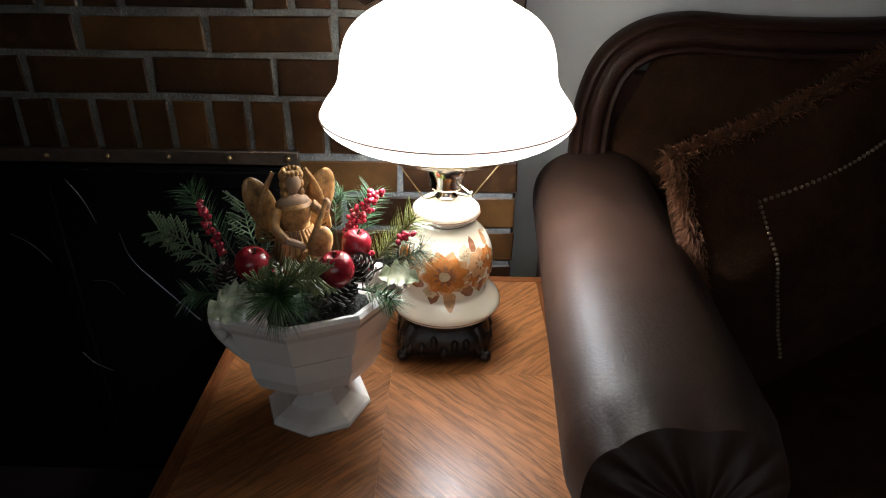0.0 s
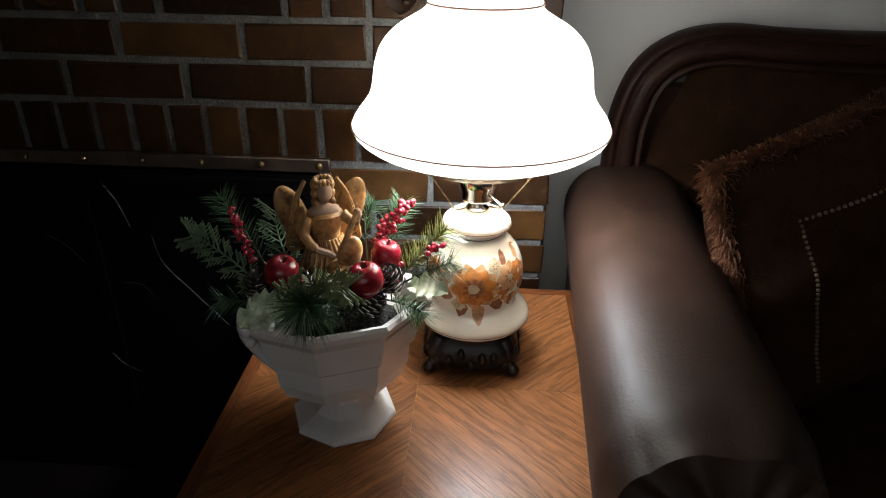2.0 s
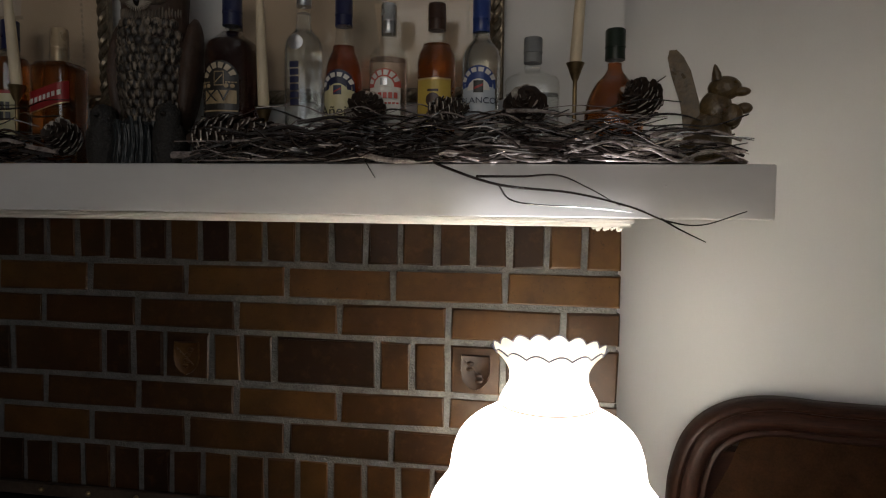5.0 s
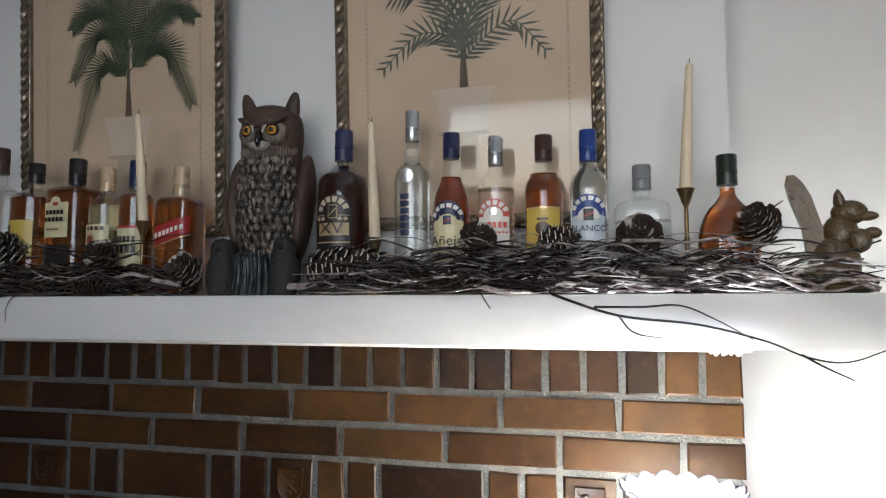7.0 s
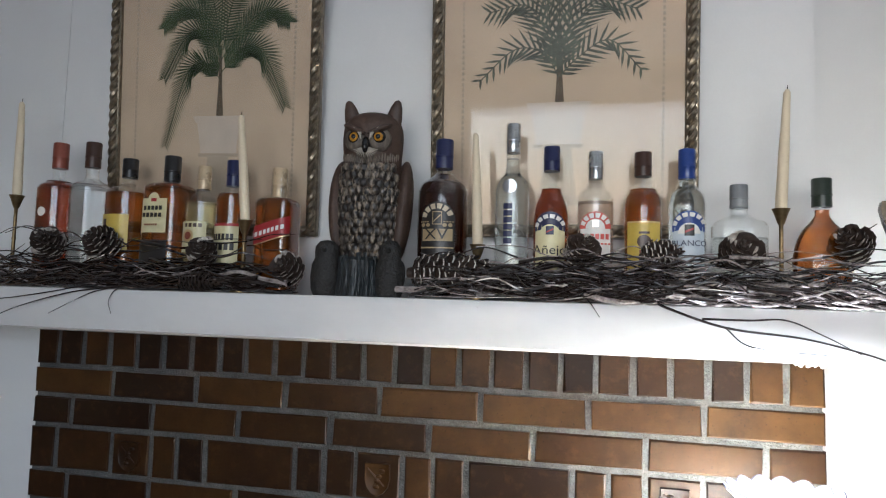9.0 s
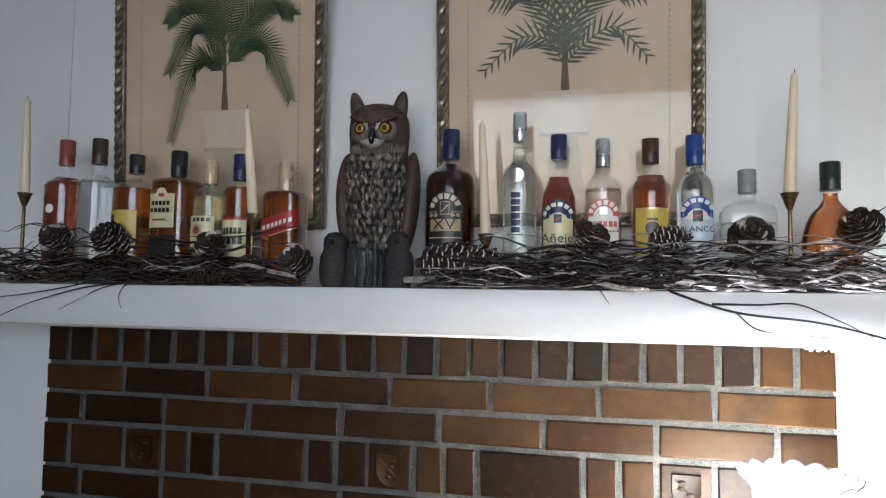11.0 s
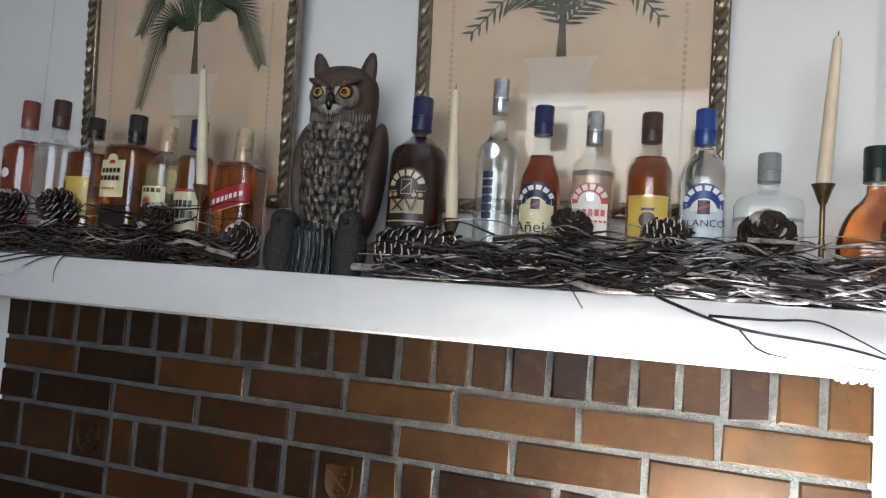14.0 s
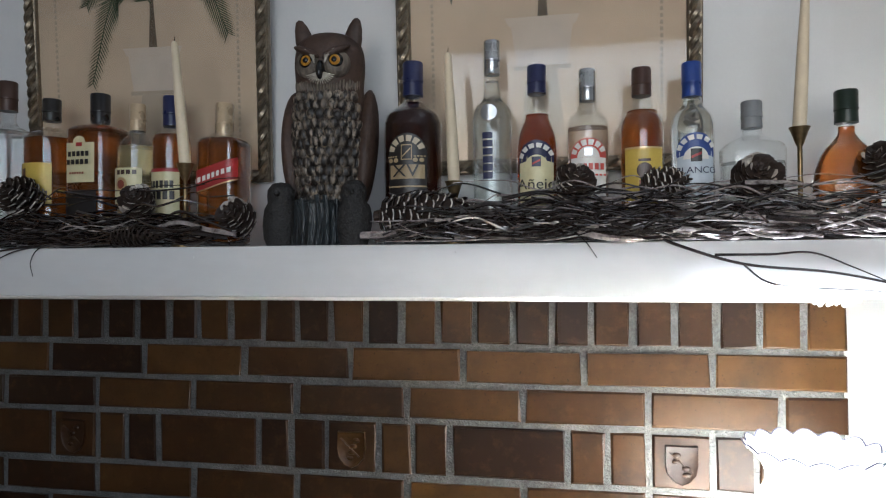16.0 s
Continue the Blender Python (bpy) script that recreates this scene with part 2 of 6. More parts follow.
def tube(bm, pts, r0, r1=None, n=6):
    """A tapered round bar along points."""
    pts = [Vector(p) for p in pts]
    r1 = r0 if r1 is None else r1
    rings, side = [], None
    for i, p in enumerate(pts):
        d = (pts[min(i + 1, len(pts) - 1)] - pts[max(i - 1, 0)]).normalized()
        if side is None:
            side = d.orthogonal().normalized()
        side = (side - d * side.dot(d)).normalized()
        up = d.cross(side)
        r = r0 + (r1 - r0) * i / max(1, len(pts) - 1)
        rings.append([bm.verts.new(p + (side * math.cos(2 * math.pi * k / n) + up * math.sin(2 * math.pi * k / n)) * r) for k in range(n)])
    for a, b in zip(rings, rings[1:]):
        for k in range(n):
            bm.faces.new((a[k], a[(k + 1) % n], b[(k + 1) % n], b[k]))
    bm.faces.new(rings[0][::-1]), bm.faces.new(rings[-1])
    return bm


def ball(bm, c, r, squash=(1, 1, 1), u=12, v=8, m=None):
    res = bmesh.ops.create_uvsphere(bm, u_segments=u, v_segments=v, radius=1.0)
    t = Matrix.LocRotScale(c, None, tuple(r * k for k in squash))
    bmesh.ops.transform(bm, matrix=(m @ t) if m else t, verts=res["verts"])
    return bm


def curve_pts(pts, n=8):
    """A smooth line through points (Catmull-Rom)."""
    p = [Vector(q) for q in pts]
    p = [p[0] * 2 - p[1]] + p + [p[-1] * 2 - p[-2]]
    out = []
    for i in range(1, len(p) - 2):
        for k in range(n):
            t = k / n
            out.append(0.5 * ((2 * p[i]) + (p[i + 1] - p[i - 1]) * t + (2 * p[i - 1] - 5 * p[i] + 4 * p[i + 1] - p[i + 2]) * t * t + (3 * p[i] - p[i - 1] - 3 * p[i + 1] + p[i + 2]) * t ** 3))
    return out + [p[-2]]


def sheet(bm, f, nu, nv, thick=0.0):
    """A grid f(u, v), u and v from 0 to 1; thick gives it a back along its normals."""
    g = [[bm.verts.new(f(i / nu, j / nv)) for j in range(nv + 1)] for i in range(nu + 1)]
    faces = [bm.faces.new((g[i][j], g[i + 1][j], g[i + 1][j + 1], g[i][j + 1])) for i in range(nu) for j in range(nv)]
    if thick:
        bmesh.ops.recalc_face_normals(bm, faces=faces)
        bmesh.ops.solidify(bm, geom=faces, thickness=thick)
    return bm


# ---- structure ----
EAST, WEST, SOUTH, NORTH = 2.3, -3.4, -3.0, 0.25
RIGHT_END, LEFT_END = 0.0, -1.697
structure = dict(kind="structure")
tagged(part("floor", boxes((WEST, EAST, SOUTH, NORTH + 0.1, FLOOR - 0.1, FLOOR)), CARPET), "dark brown carpeted floor of the sitting room", "floor", **structure)
tagged(part("ceiling", boxes((WEST, EAST, SOUTH, NORTH + 0.1, CEILING, CEILING + 0.1)), PAINT), "plain white painted ceiling", "ceiling", **structure)
tagged(part("wall_north", boxes((WEST, EAST, NORTH, NORTH + 0.12, FLOOR, CEILING)), PAINT), "pale grey painted wall beside the fireplace", "wall", **structure)
tagged(part("wall_east", boxes((EAST, EAST + 0.12, SOUTH, NORTH, FLOOR, CEILING)), PAINT), "plain pale painted side wall", "wall", **structure)
tagged(part("wall_west", boxes((WEST - 0.12, WEST, SOUTH, NORTH, FLOOR, CEILING)), WARM_PAINT), "plain warm beige painted side wall", "wall", **structure)
WIN = (-1.25, 1.05, 0.6, 2.2)
tagged(part("wall_south", boxes((WEST, WIN[0], SOUTH - 0.12, SOUTH, FLOOR, CEILING), (WIN[1], EAST, SOUTH - 0.12, SOUTH, FLOOR, CEILING),
                                (WIN[0], WIN[1], SOUTH - 0.12, SOUTH, FLOOR, WIN[2]), (WIN[0], WIN[1], SOUTH - 0.12, SOUTH, WIN[3], CEILING)), PAINT),
       "plain pale painted wall with a window opening", "wall", **structure)
tagged(part("wall_chimney_upper", boxes((LEFT_END, RIGHT_END - 0.004, 0.03, NORTH - 0.002, 1.32, CEILING - 0.002)), PAINT), "white painted chimney breast above the mantel", "wall", **structure)

tagged(part("wall_north_left", boxes((WEST, LEFT_END - 0.002, 0.0305, NORTH - 0.002, FLOOR, CEILING - 0.002)), PAINT), "white painted wall beside the chimney breast", "wall", **structure)

# the brick fireplace wall: courses from the top down
OPEN_L, OPEN_R, OPEN_TOP = -1.304, -0.402, 0.735
brick_wall = tagged(part("wall_fireplace", boxes((LEFT_END + 0.006, OPEN_L + 0.004, 0.005, NORTH - 0.003, FLOOR, OPEN_TOP), (OPEN_R - 0.004, RIGHT_END - 0.006, 0.005, NORTH - 0.003, FLOOR, OPEN_TOP),
                                                 (LEFT_END + 0.006, RIGHT_END - 0.006, 0.005, NORTH - 0.003, OPEN_TOP, 1.319)), MORTAR),
                    "brown glazed brick fireplace wall with grey mortar joints", "brick wall", **structure)
firebox = tagged(part("firebox", boxes((OPEN_L - 0.03, OPEN_R + 0.03, NORTH - 0.005, NORTH - 0.001, FLOOR, OPEN_TOP + 0.03), (OPEN_L, OPEN_R, 0.03, NORTH - 0.01, OPEN_TOP - 0.012, OPEN_TOP - 0.004)), SOOT), "sooty black firebox back inside the fireplace", "firebox", **structure)

mantel = thing("mantel_shelf", "thick white painted wooden mantel shelf on the brick fireplace", "mantel", pose(0, 0, 0), kind="structure")
part("shelf_board", box(bmesh.new(), LEFT_END - 0.195, 0.195, -0.188, 0.028, 1.32, SHELF, 0.003, 2), MANTEL, mantel)
part("moulding", boxes((LEFT_END - 0.012, 0.012, -0.022, -0.001, 1.304, 1.3185), (LEFT_END - 0.016, 0.016, -0.03, -0.001, 1.311, 1.3195), bevel=0.002), TRIM, mantel, "white painted moulding strip under the shelf")
for x, z in ((-0.613, 1.390), (-0.18, 1.362), (0.04, 1.369), (-1.05, 1.384)):
    part("nail_head", ball(bmesh.new(), (x, -0.1885, z), 0.0016, (1, 0.5, 1), 8, 6), MANTEL, mantel)
drip = bmesh.new()
for i in range(14):
    ball(drip, (-0.052 + 0.004 * i, -0.006, 1.303 + 0.003 * math.sin(i * 2.1)), 0.0036 + 0.0011 * math.sin(i * 1.3), (1, 0.7, 1), 8, 6)
part("paint_drip", drip, TRIM, mantel, "rough dried white paint blob")

# ---- table lamp ----
lamp = thing("table_lamp", "lit hurricane table lamp, milk glass shade, flowered cream glass base", "lamp", pose(LAMP[0], LAMP[1], TABLE) @ Matrix.Diagonal((1.0, 1.0, 1.035, 1)))


def ruffle(bm):
    """The crimped flaring top of the shade, joined on the shade's neck ring."""
    n, rows = 160, 7
    rings = []
    for k in range(rows + 1):
        t = k / rows
        ring = []
        for i in range(n):
            a = 2 * math.pi * i / n
            wave = (1.7 * abs(math.sin(a * 8)) - 1) * t ** 1.6
            r = 0.0595 + 0.0255 * t ** 1.5 + 0.003 * wave
            ring.append(bm.verts.new((r * math.cos(a), r * math.sin(a), 0.566 + 0.036 * t + 0.0045 * wave)))
        rings.append(ring)
    for p, q in zip(rings, rings[1:]):
        for i in range(n):
            bm.faces.new((p[i], p[(i + 1) % n], q[(i + 1) % n], q[i]))
    return rings


def shade_mesh():
    prof = [(0.100, 0.333), (0.130, 0.337), (0.154, 0.345), (0.168, 0.354), (0.1752, 0.362), (0.1768, 0.370), (0.171, 0.382), (0.160, 0.396), (0.152, 0.408), (0.148, 0.421), (0.1455, 0.438), (0.1425, 0.452), (0.136, 0.469), (0.125, 0.483), (0.110, 0.495), (0.092, 0.505), (0.080, 0.512), (0.0745, 0.518), (0.073, 0.527), (0.066, 0.540), (0.0600, 0.552), (0.0595, 0.566)]
    smooth = [(p.x, p.z) for p in curve_pts([(r, 0, z) for r, z in prof], 3)]
    bm = bmesh.new()
    n, rings = 160, []
    for r, z in smooth:
        rings.append([bm.verts.new((r * math.cos(2 * math.pi * i / n), r * math.sin(2 * math.pi * i / n), z)) for i in range(n)])
    for a, b in zip(rings, rings[1:]):
        for i in range(n):
            bm.faces.new((a[i], a[(i + 1) % n], b[(i + 1) % n], b[i]))
    ruffle(bm)
    bmesh.ops.remove_doubles(bm, verts=bm.verts, dist=1e-5)
    return bm


shade = part("shade", shade_mesh(), SHADE, lamp, "white milk glass shade with a ruffled rim")


def ring_line(r, z, w=0.0007, n=64):
    return tube(bmesh.new(), [(r * math.cos(2 * math.pi * i / n), r * math.sin(2 * math.pi * i / n), z) for i in range(n + 1)], w, w, 5)


for r, z in ((0.1778, 0.3685), (0.0752, 0.521)):
    part("painted_line", ring_line(r, z, 0.0014), BROWN_LINE, shade)
rim = bmesh.new()
lobes = [(2 * math.pi * i / 320, 1.7 * abs(math.sin(16 * math.pi * i / 320)) - 1) for i in range(321)]
tube(rim, [((0.0855 + 0.003 * w) * math.cos(a), (0.0855 + 0.003 * w) * math.sin(a), 0.6022 + 0.0045 * w) for a, w in lobes], 0.0012, 0.0012, 5)
part("painted_rim", rim, surface("blue_grey_rim", (0.07, 0.075, 0.13), 0.3, vary=0.1, relief=0), shade, "dark blue painted crimped rim")
globe_prof = [(r * 1.075, 0.062 + (z - 0.045) * 0.914) for r, z in [(0.030, 0.045), (0.060, 0.047), (0.078, 0.054), (0.0815, 0.062), (0.078, 0.071), (0.066, 0.082), (0.060, 0.088), (0.062, 0.100), (0.0672, 0.120), (0.0685, 0.140), (0.066, 0.160), (0.058, 0.181), (0.047, 0.196), (0.0385, 0.203), (0.0365, 0.208), (0.0385, 0.213), (0.0465, 0.217), (0.0475, 0.224), (0.0445, 0.231), (0.032, 0.240), (0.018, 0.243)]]
globe = part("glass_body", lathe([(p.x, p.z) for p in curve_pts([(r, 0, z) for r, z in globe_prof], 3)], 64), CREAM, lamp, "glossy cream glass body painted with orange flowers")
for r, z in ((0.0883, 0.0763), (0.0514, 0.2233), (0.0400, 0.2105)):
    part("painted_line", ring_line(r, z, 0.0006), BROWN_LINE, globe)
burner = part("burner", lathe([(0.012, 0.243), (0.017, 0.246), (0.0125, 0.251), (0.0125, 0.256), (0.024, 0.260), (0.026, 0.264), (0.0245, 0.272), (0.0285, 0.280), (0.0285, 0.296), (0.024, 0.301), (0.026, 0.305), (0.026, 0.318), (0.018, 0.324), (0.012, 0.328)], 40), BRASS, lamp, "shiny brass burner with a turn key")
key = tube(bmesh.new(), [(0.02, -0.016, 0.268), (0.034, -0.03, 0.262)], 0.0016, 0.0014, 6)
ball(key, (0.036, -0.032, 0.2615), 0.005, (0.5, 1, 1))
part("turn_key", key, BRASS, burner)
holder = bmesh.new()
for i in range(7):
    r = 0.101 + 0.0028 * i
    tube(holder, [(r * math.cos(2 * math.pi * k / 64), r * math.sin(2 * math.pi * k / 64), 0.3205 + 0.0016 * i) for k in range(65)], 0.0013, 0.0013, 5)
part("shade_ring", holder, OLD_BRASS, lamp, "ribbed brass ring holding the shade")
for k in range(3):
    a = math.radians(-20 + 120 * k)
    pts = curve_pts([(0.018 * math.cos(a), 0.018 * math.sin(a), 0.250), (0.040 * math.cos(a), 0.040 * math.sin(a), 0.252), (0.056 * math.cos(a), 0.056 * math.sin(a), 0.272), (0.098 * math.cos(a), 0.098 * math.sin(a), 0.33)], 5)
    part("wire_arm", tube(bmesh.new(), pts, 0.0011, 0.0011, 5), OLD_BRASS, lamp)
chimney = part("bulb", lathe([(0.013, 0.329), (0.013, 0.336), (0.02, 0.347), (0.03, 0.365), (0.031, 0.38), (0.026, 0.40), (0.012, 0.414), (0.001, 0.418)], 24), thin_glass("bulb_glass"), lamp, "clear glass light bulb")
chimney.visible_shadow = False
foot = bmesh.new()
lathe([(0.058, 0.034), (0.064, 0.036), (0.064, 0.045), (0.05, 0.0455)], 40, foot)
lathe([(0.062, 0.006), (0.070, 0.009), (0.0735, 0.018), (0.070, 0.032), (0.058, 0.041)], 48, foot, power=5)
for k in range(28):
    a = 2 * math.pi * k / 28
    q = 1.0 / (abs(math.cos(a)) ** 4 + abs(math.sin(a)) ** 4) ** 0.25
    ball(foot, (0.0715 * q * math.cos(a), 0.0715 * q * math.sin(a), 0.020 + 0.007 * math.sin(k * 2.3)), 0.0065, (1, 1, 1.3), 8, 6)
bmesh.ops.scale(foot, verts=foot.verts, vec=(1, 1, 1.37))
part("base_plate", foot, IRON, lamp, "dark cast iron openwork base")
for k in range(4):
    a = math.radians(45 + 90 * k)
    u = Vector((math.cos(a), math.sin(a), 0))
    leg = tube(bmesh.new(), curve_pts([u * 0.070 + Vector((0, 0, 0.036)), u * 0.079 + Vector((0, 0, 0.028)), u * 0.081 + Vector((0, 0, 0.016)), u * 0.089 + Vector((0, 0, 0.007))], 4), 0.013, 0.009, 10)
    ball(leg, u * 0.091 + Vector((0, 0, 0.0075)), 0.0105, (1, 1, 0.7))
    for s in (-1, 1):
        w = u.cross(Vector((0, 0, 1))) * s
        tube(leg, curve_pts([u * 0.078 + Vector((0, 0, 0.024)), u * 0.070 + w * 0.018 + Vector((0, 0, 0.016)), u * 0.063 + w * 0.032 + Vector((0, 0, 0.017)), u * 0.062 + w * 0.036 + Vector((0, 0, 0.026))], 4), 0.0065, 0.004, 8)
    bmesh.ops.scale(leg, verts=leg.verts, vec=(1, 1, 1.3))
    part("foot", leg, IRON, lamp)

# ---- end table ----
T_L, T_R, T_B, T_F = -0.480, 0.068, -0.006, -0.615
end_table = thing("end_table", "oak end table with quartered diagonal veneer top", "table", pose((T_L + T_R) / 2, (T_B + T_F) / 2, FLOOR))
TH = TABLE - FLOOR


def veneer(x0, x1, y0, y1, angle):
    """One quarter of the top, whose grain runs along its own x."""
    turn = Matrix.Rotation(radians(-angle), 4, "Z")
    bm = box(bmesh.new(), x0 + 0.0001, x1 - 0.0001, y0 + 0.0001, y1 - 0.0001, TH - 0.004, TH)
    bmesh.ops.transform(bm, matrix=turn, verts=bm.verts)
    ob = part("veneer_panel", bm, OAK, end_table)
    ob.matrix_local = pose(0, 0, 0, 0, 0, angle)


cx, cy = (T_L + T_R) / 2, (T_B + T_F) / 2
hx, hy = (T_R - T_L) / 2 - 0.022, (T_B - T_F) / 2 - 0.022
for sx, sy in ((1, 1), (1, -1), (-1, 1), (-1, -1)):
    veneer(min(0, sx * hx), max(0, sx * hx), min(0, sy * hy), max(0, sy * hy), 45 * sx * sy)
HX, HY = hx + 0.022, hy + 0.022
part("top_core", boxes((-hx, hx, -hy, hy, TH - 0.024, TH - 0.0045)), OAK_EDGE, end_table)
for n, s in (("x", 1), ("x", -1)):
    part("edge_band", box(bmesh.new(), -HX, HX, s * hy, s * HY, TH - 0.026, TH, 0.0025, 2), OAK_EDGE, end_table)
for s in (1, -1):
    ob = part("edge_band", box(bmesh.new(), -hy, hy, -0.011, 0.011, TH - 0.026, TH, 0.0025, 2), OAK_EDGE, end_table)
    ob.matrix_local = pose(s * (hx + 0.011), 0, 0, 0, 0, 90)
for s in (1, -1):
    part("apron", boxes((-hx, hx, s * (hy - 0.02), s * hy, TH - 0.11, TH - 0.027)), OAK_EDGE, end_table)
    part("apron", boxes((s * (hx - 0.02), s * hx, -hy + 0.021, hy - 0.021, TH - 0.11, TH - 0.027)), OAK_EDGE, end_table)
    for q in (1, -1):
        leg = lathe([(0.016, 0), (0.02, 0.01), (0.017, 0.2), (0.026, 0.36), (0.026, TH - 0.111)], 16)
        bmesh.ops.translate(leg, verts=leg.verts, vec=(s * (hx - 0.03), q * (hy - 0.03), 0))
        part("leg", leg, OAK_EDGE, end_table)

# ---- sofa ----
sofa = thing("sofa", "dark brown leather and velvet sofa with a carved wooden back rail", "sofa", pose(0, 0, FLOOR))
S0 = -FLOOR


def arm_shape(u, v):
    """The rolled leather arm: u from back to front, v round the roll."""
    y = 0.17 - 0.826 * u
    left, right = 0.049 + 0.063 * (y - 0.1), 0.289 + 0.085 * (y - 0.1)
    a = math.radians(250 - 320 * v)
    cx0, hw = (left + right) / 2, (right - left) / 2
    top, mid = 0.699 + 0.022 * u, 0.597 + 0.024 * u
    k = 1 - 0.10 * max(0, u - 0.93) / 0.07
    c, s = math.cos(a), math.sin(a)
    c2, s2 = math.copysign(abs(c) ** 0.85, c), math.copysign(abs(s) ** 0.85, s)
    pucker = 0.007 * abs(math.sin(v * 26 + 0.6 * math.sin(v * 9))) * max(0, (u - 0.86) / 0.14) ** 2
    return Vector((cx0 + hw * k * c2, y, S0 + mid + (top - mid) * k * s2 + pucker))


bm = sheet(bmesh.new(), arm_shape, 60, 120)
bm.verts.ensure_lookup_table()
part("arm", bm, LEATHER, sofa, "rolled brown leather arm with pleats at its end")
bm = bmesh.new()


def arm_front(u, v):
    p, c = arm_shape(1, u), Vector((0.125, -0.656, S0 + 0.62))
    q = c + (p - c) * (1 - v)
    q.y -= 0.018 * math.sin(v * math.pi / 2) + 0.004 * math.sin(u * 75) * (1 - v) * v * 4
    return q


part("arm_front", sheet(bm, arm_front, 120, 8), LEATHER, sofa, "pleated leather end of the arm")
part("arm_side", boxes((0.072, 0.25, -0.636, 0.17, 0.02, S0 + 0.57), bevel=0.02), LEATHER, sofa)
part("seat_base", boxes((0.242, 1.3, -0.60, 0.17, 0.05, 0.33), bevel=0.02), VELVET, sofa)
seat = bmesh.new()
box(seat, 0.25, 1.3, -0.64, 0.10, 0.332, 0.455, 0.04, 4)
part("seat_cushion", seat, VELVET, sofa, "dark brown patterned seat cushion")
rail_line = curve_pts([(0.122, 0, 0.591), (0.121, 0, 0.694), (0.126, 0, 0.798), (0.157, 0, 0.889), (0.222, 0, 0.945), (0.313, 0, 0.966), (0.439, 0, 0.960), (0.623, 0, 0.958), (0.826, 0, 0.970), (0.990, 0, 0.989), (1.261, 0, 1.005)], 10)
RAIL = [(0.0, 0.05), (-0.001, 0.02), (0.005, 0.006), (0.012, 0.002), (0.018, 0.004), (0.0205, 0.009), (0.023, 0.007), (0.030, 0.0), (0.040, -0.003), (0.050, -0.001), (0.055, 0.005), (0.0575, 0.009), (0.060, 0.006), (0.066, 0.004), (0.072, 0.009), (0.073, 0.03)]


def rail_shape(u, v):
    i = u * (len(rail_line) - 1)
    k = min(int(i), len(rail_line) - 2)
    p = rail_line[k].lerp(rail_line[k + 1], i - k)
    d = (rail_line[k + 1] - rail_line[k]).normalized()
    inward = Vector((d.z, 0, -d.x))
    j = v * (len(RAIL) - 1)
    q = min(int(j), len(RAIL) - 2)
    o = RAIL[q][0] + (RAIL[q + 1][0] - RAIL[q][0]) * (j - q)
    y = RAIL[q][1] + (RAIL[q + 1][1] - RAIL[q][1]) * (j - q)
    w = p + inward * o
    return Vector((w.x, 0.142 + y, S0 + w.z))


part("back_rail", sheet(bmesh.new(), rail_shape, len(rail_line) - 1, 30), DARK_WOOD, sofa, "moulded dark wooden rail framing the back")


def back_shape(u, v):
    x = 0.188 + 1.1 * u
    i = min(range(len(rail_line)), key=lambda k: abs(rail_line[k].x + 0.03 - x))
    top = rail_line[i].z - 0.064 if x > 0.26 else 0.70 + 0.20 * math.sin(min(1, max(0.0, (x - 0.186) / 0.13)) * math.pi / 2)
    z = 0.40 + (top - 0.40) * v
    return Vector((x, 0.172 - 0.035 * math.sin(math.pi * min(1, max(0, v))) * min(1, u * 9), S0 + z))


part("back_panel", sheet(bmesh.new(), back_shape, 60, 24), VELVET, sofa, "dark brown velvet back panel")
part("back_support", boxes((0.2, 1.3, 0.175, 0.215, 0.1, S0 + 0.85)), DARK_WOOD, sofa)

# ---- framed prints ----
PICTURE_PANE = thin_glass("picture_glass", (0.985, 0.99, 0.985), 0.48)
PAPER = surface("aged_print_paper", (0.58, 0.445, 0.32), 0.7, vary=0.12, big=5, fine=60, relief=0.05)
PAPER_EDGE = surface("print_border", (0.42, 0.34, 0.255), 0.7, vary=0.2, big=8, fine=40, relief=0)
POT = surface("printed_pot", (0.60, 0.50, 0.41), 0.7, vary=0.12, big=20, relief=0)
POT_DARK = surface("printed_pot_shadow", (0.43, 0.345, 0.26), 0.7, vary=0.15, big=20, relief=0)
FROND = surface("printed_frond", (0.055, 0.08, 0.032), 0.7, vary=0.5, big=22, fine=90, relief=0)
FROND_GREY = surface("printed_grey_frond", (0.12, 0.125, 0.09), 0.7, vary=0.5, big=22, fine=90, relief=0)
TRUNK = surface("printed_trunk", (0.13, 0.095, 0.06), 0.7, vary=0.4, big=60, relief=0)


def flat(bm, pts, y):
    bm.faces.new([bm.verts.new((x, y, z)) for x, z in pts])


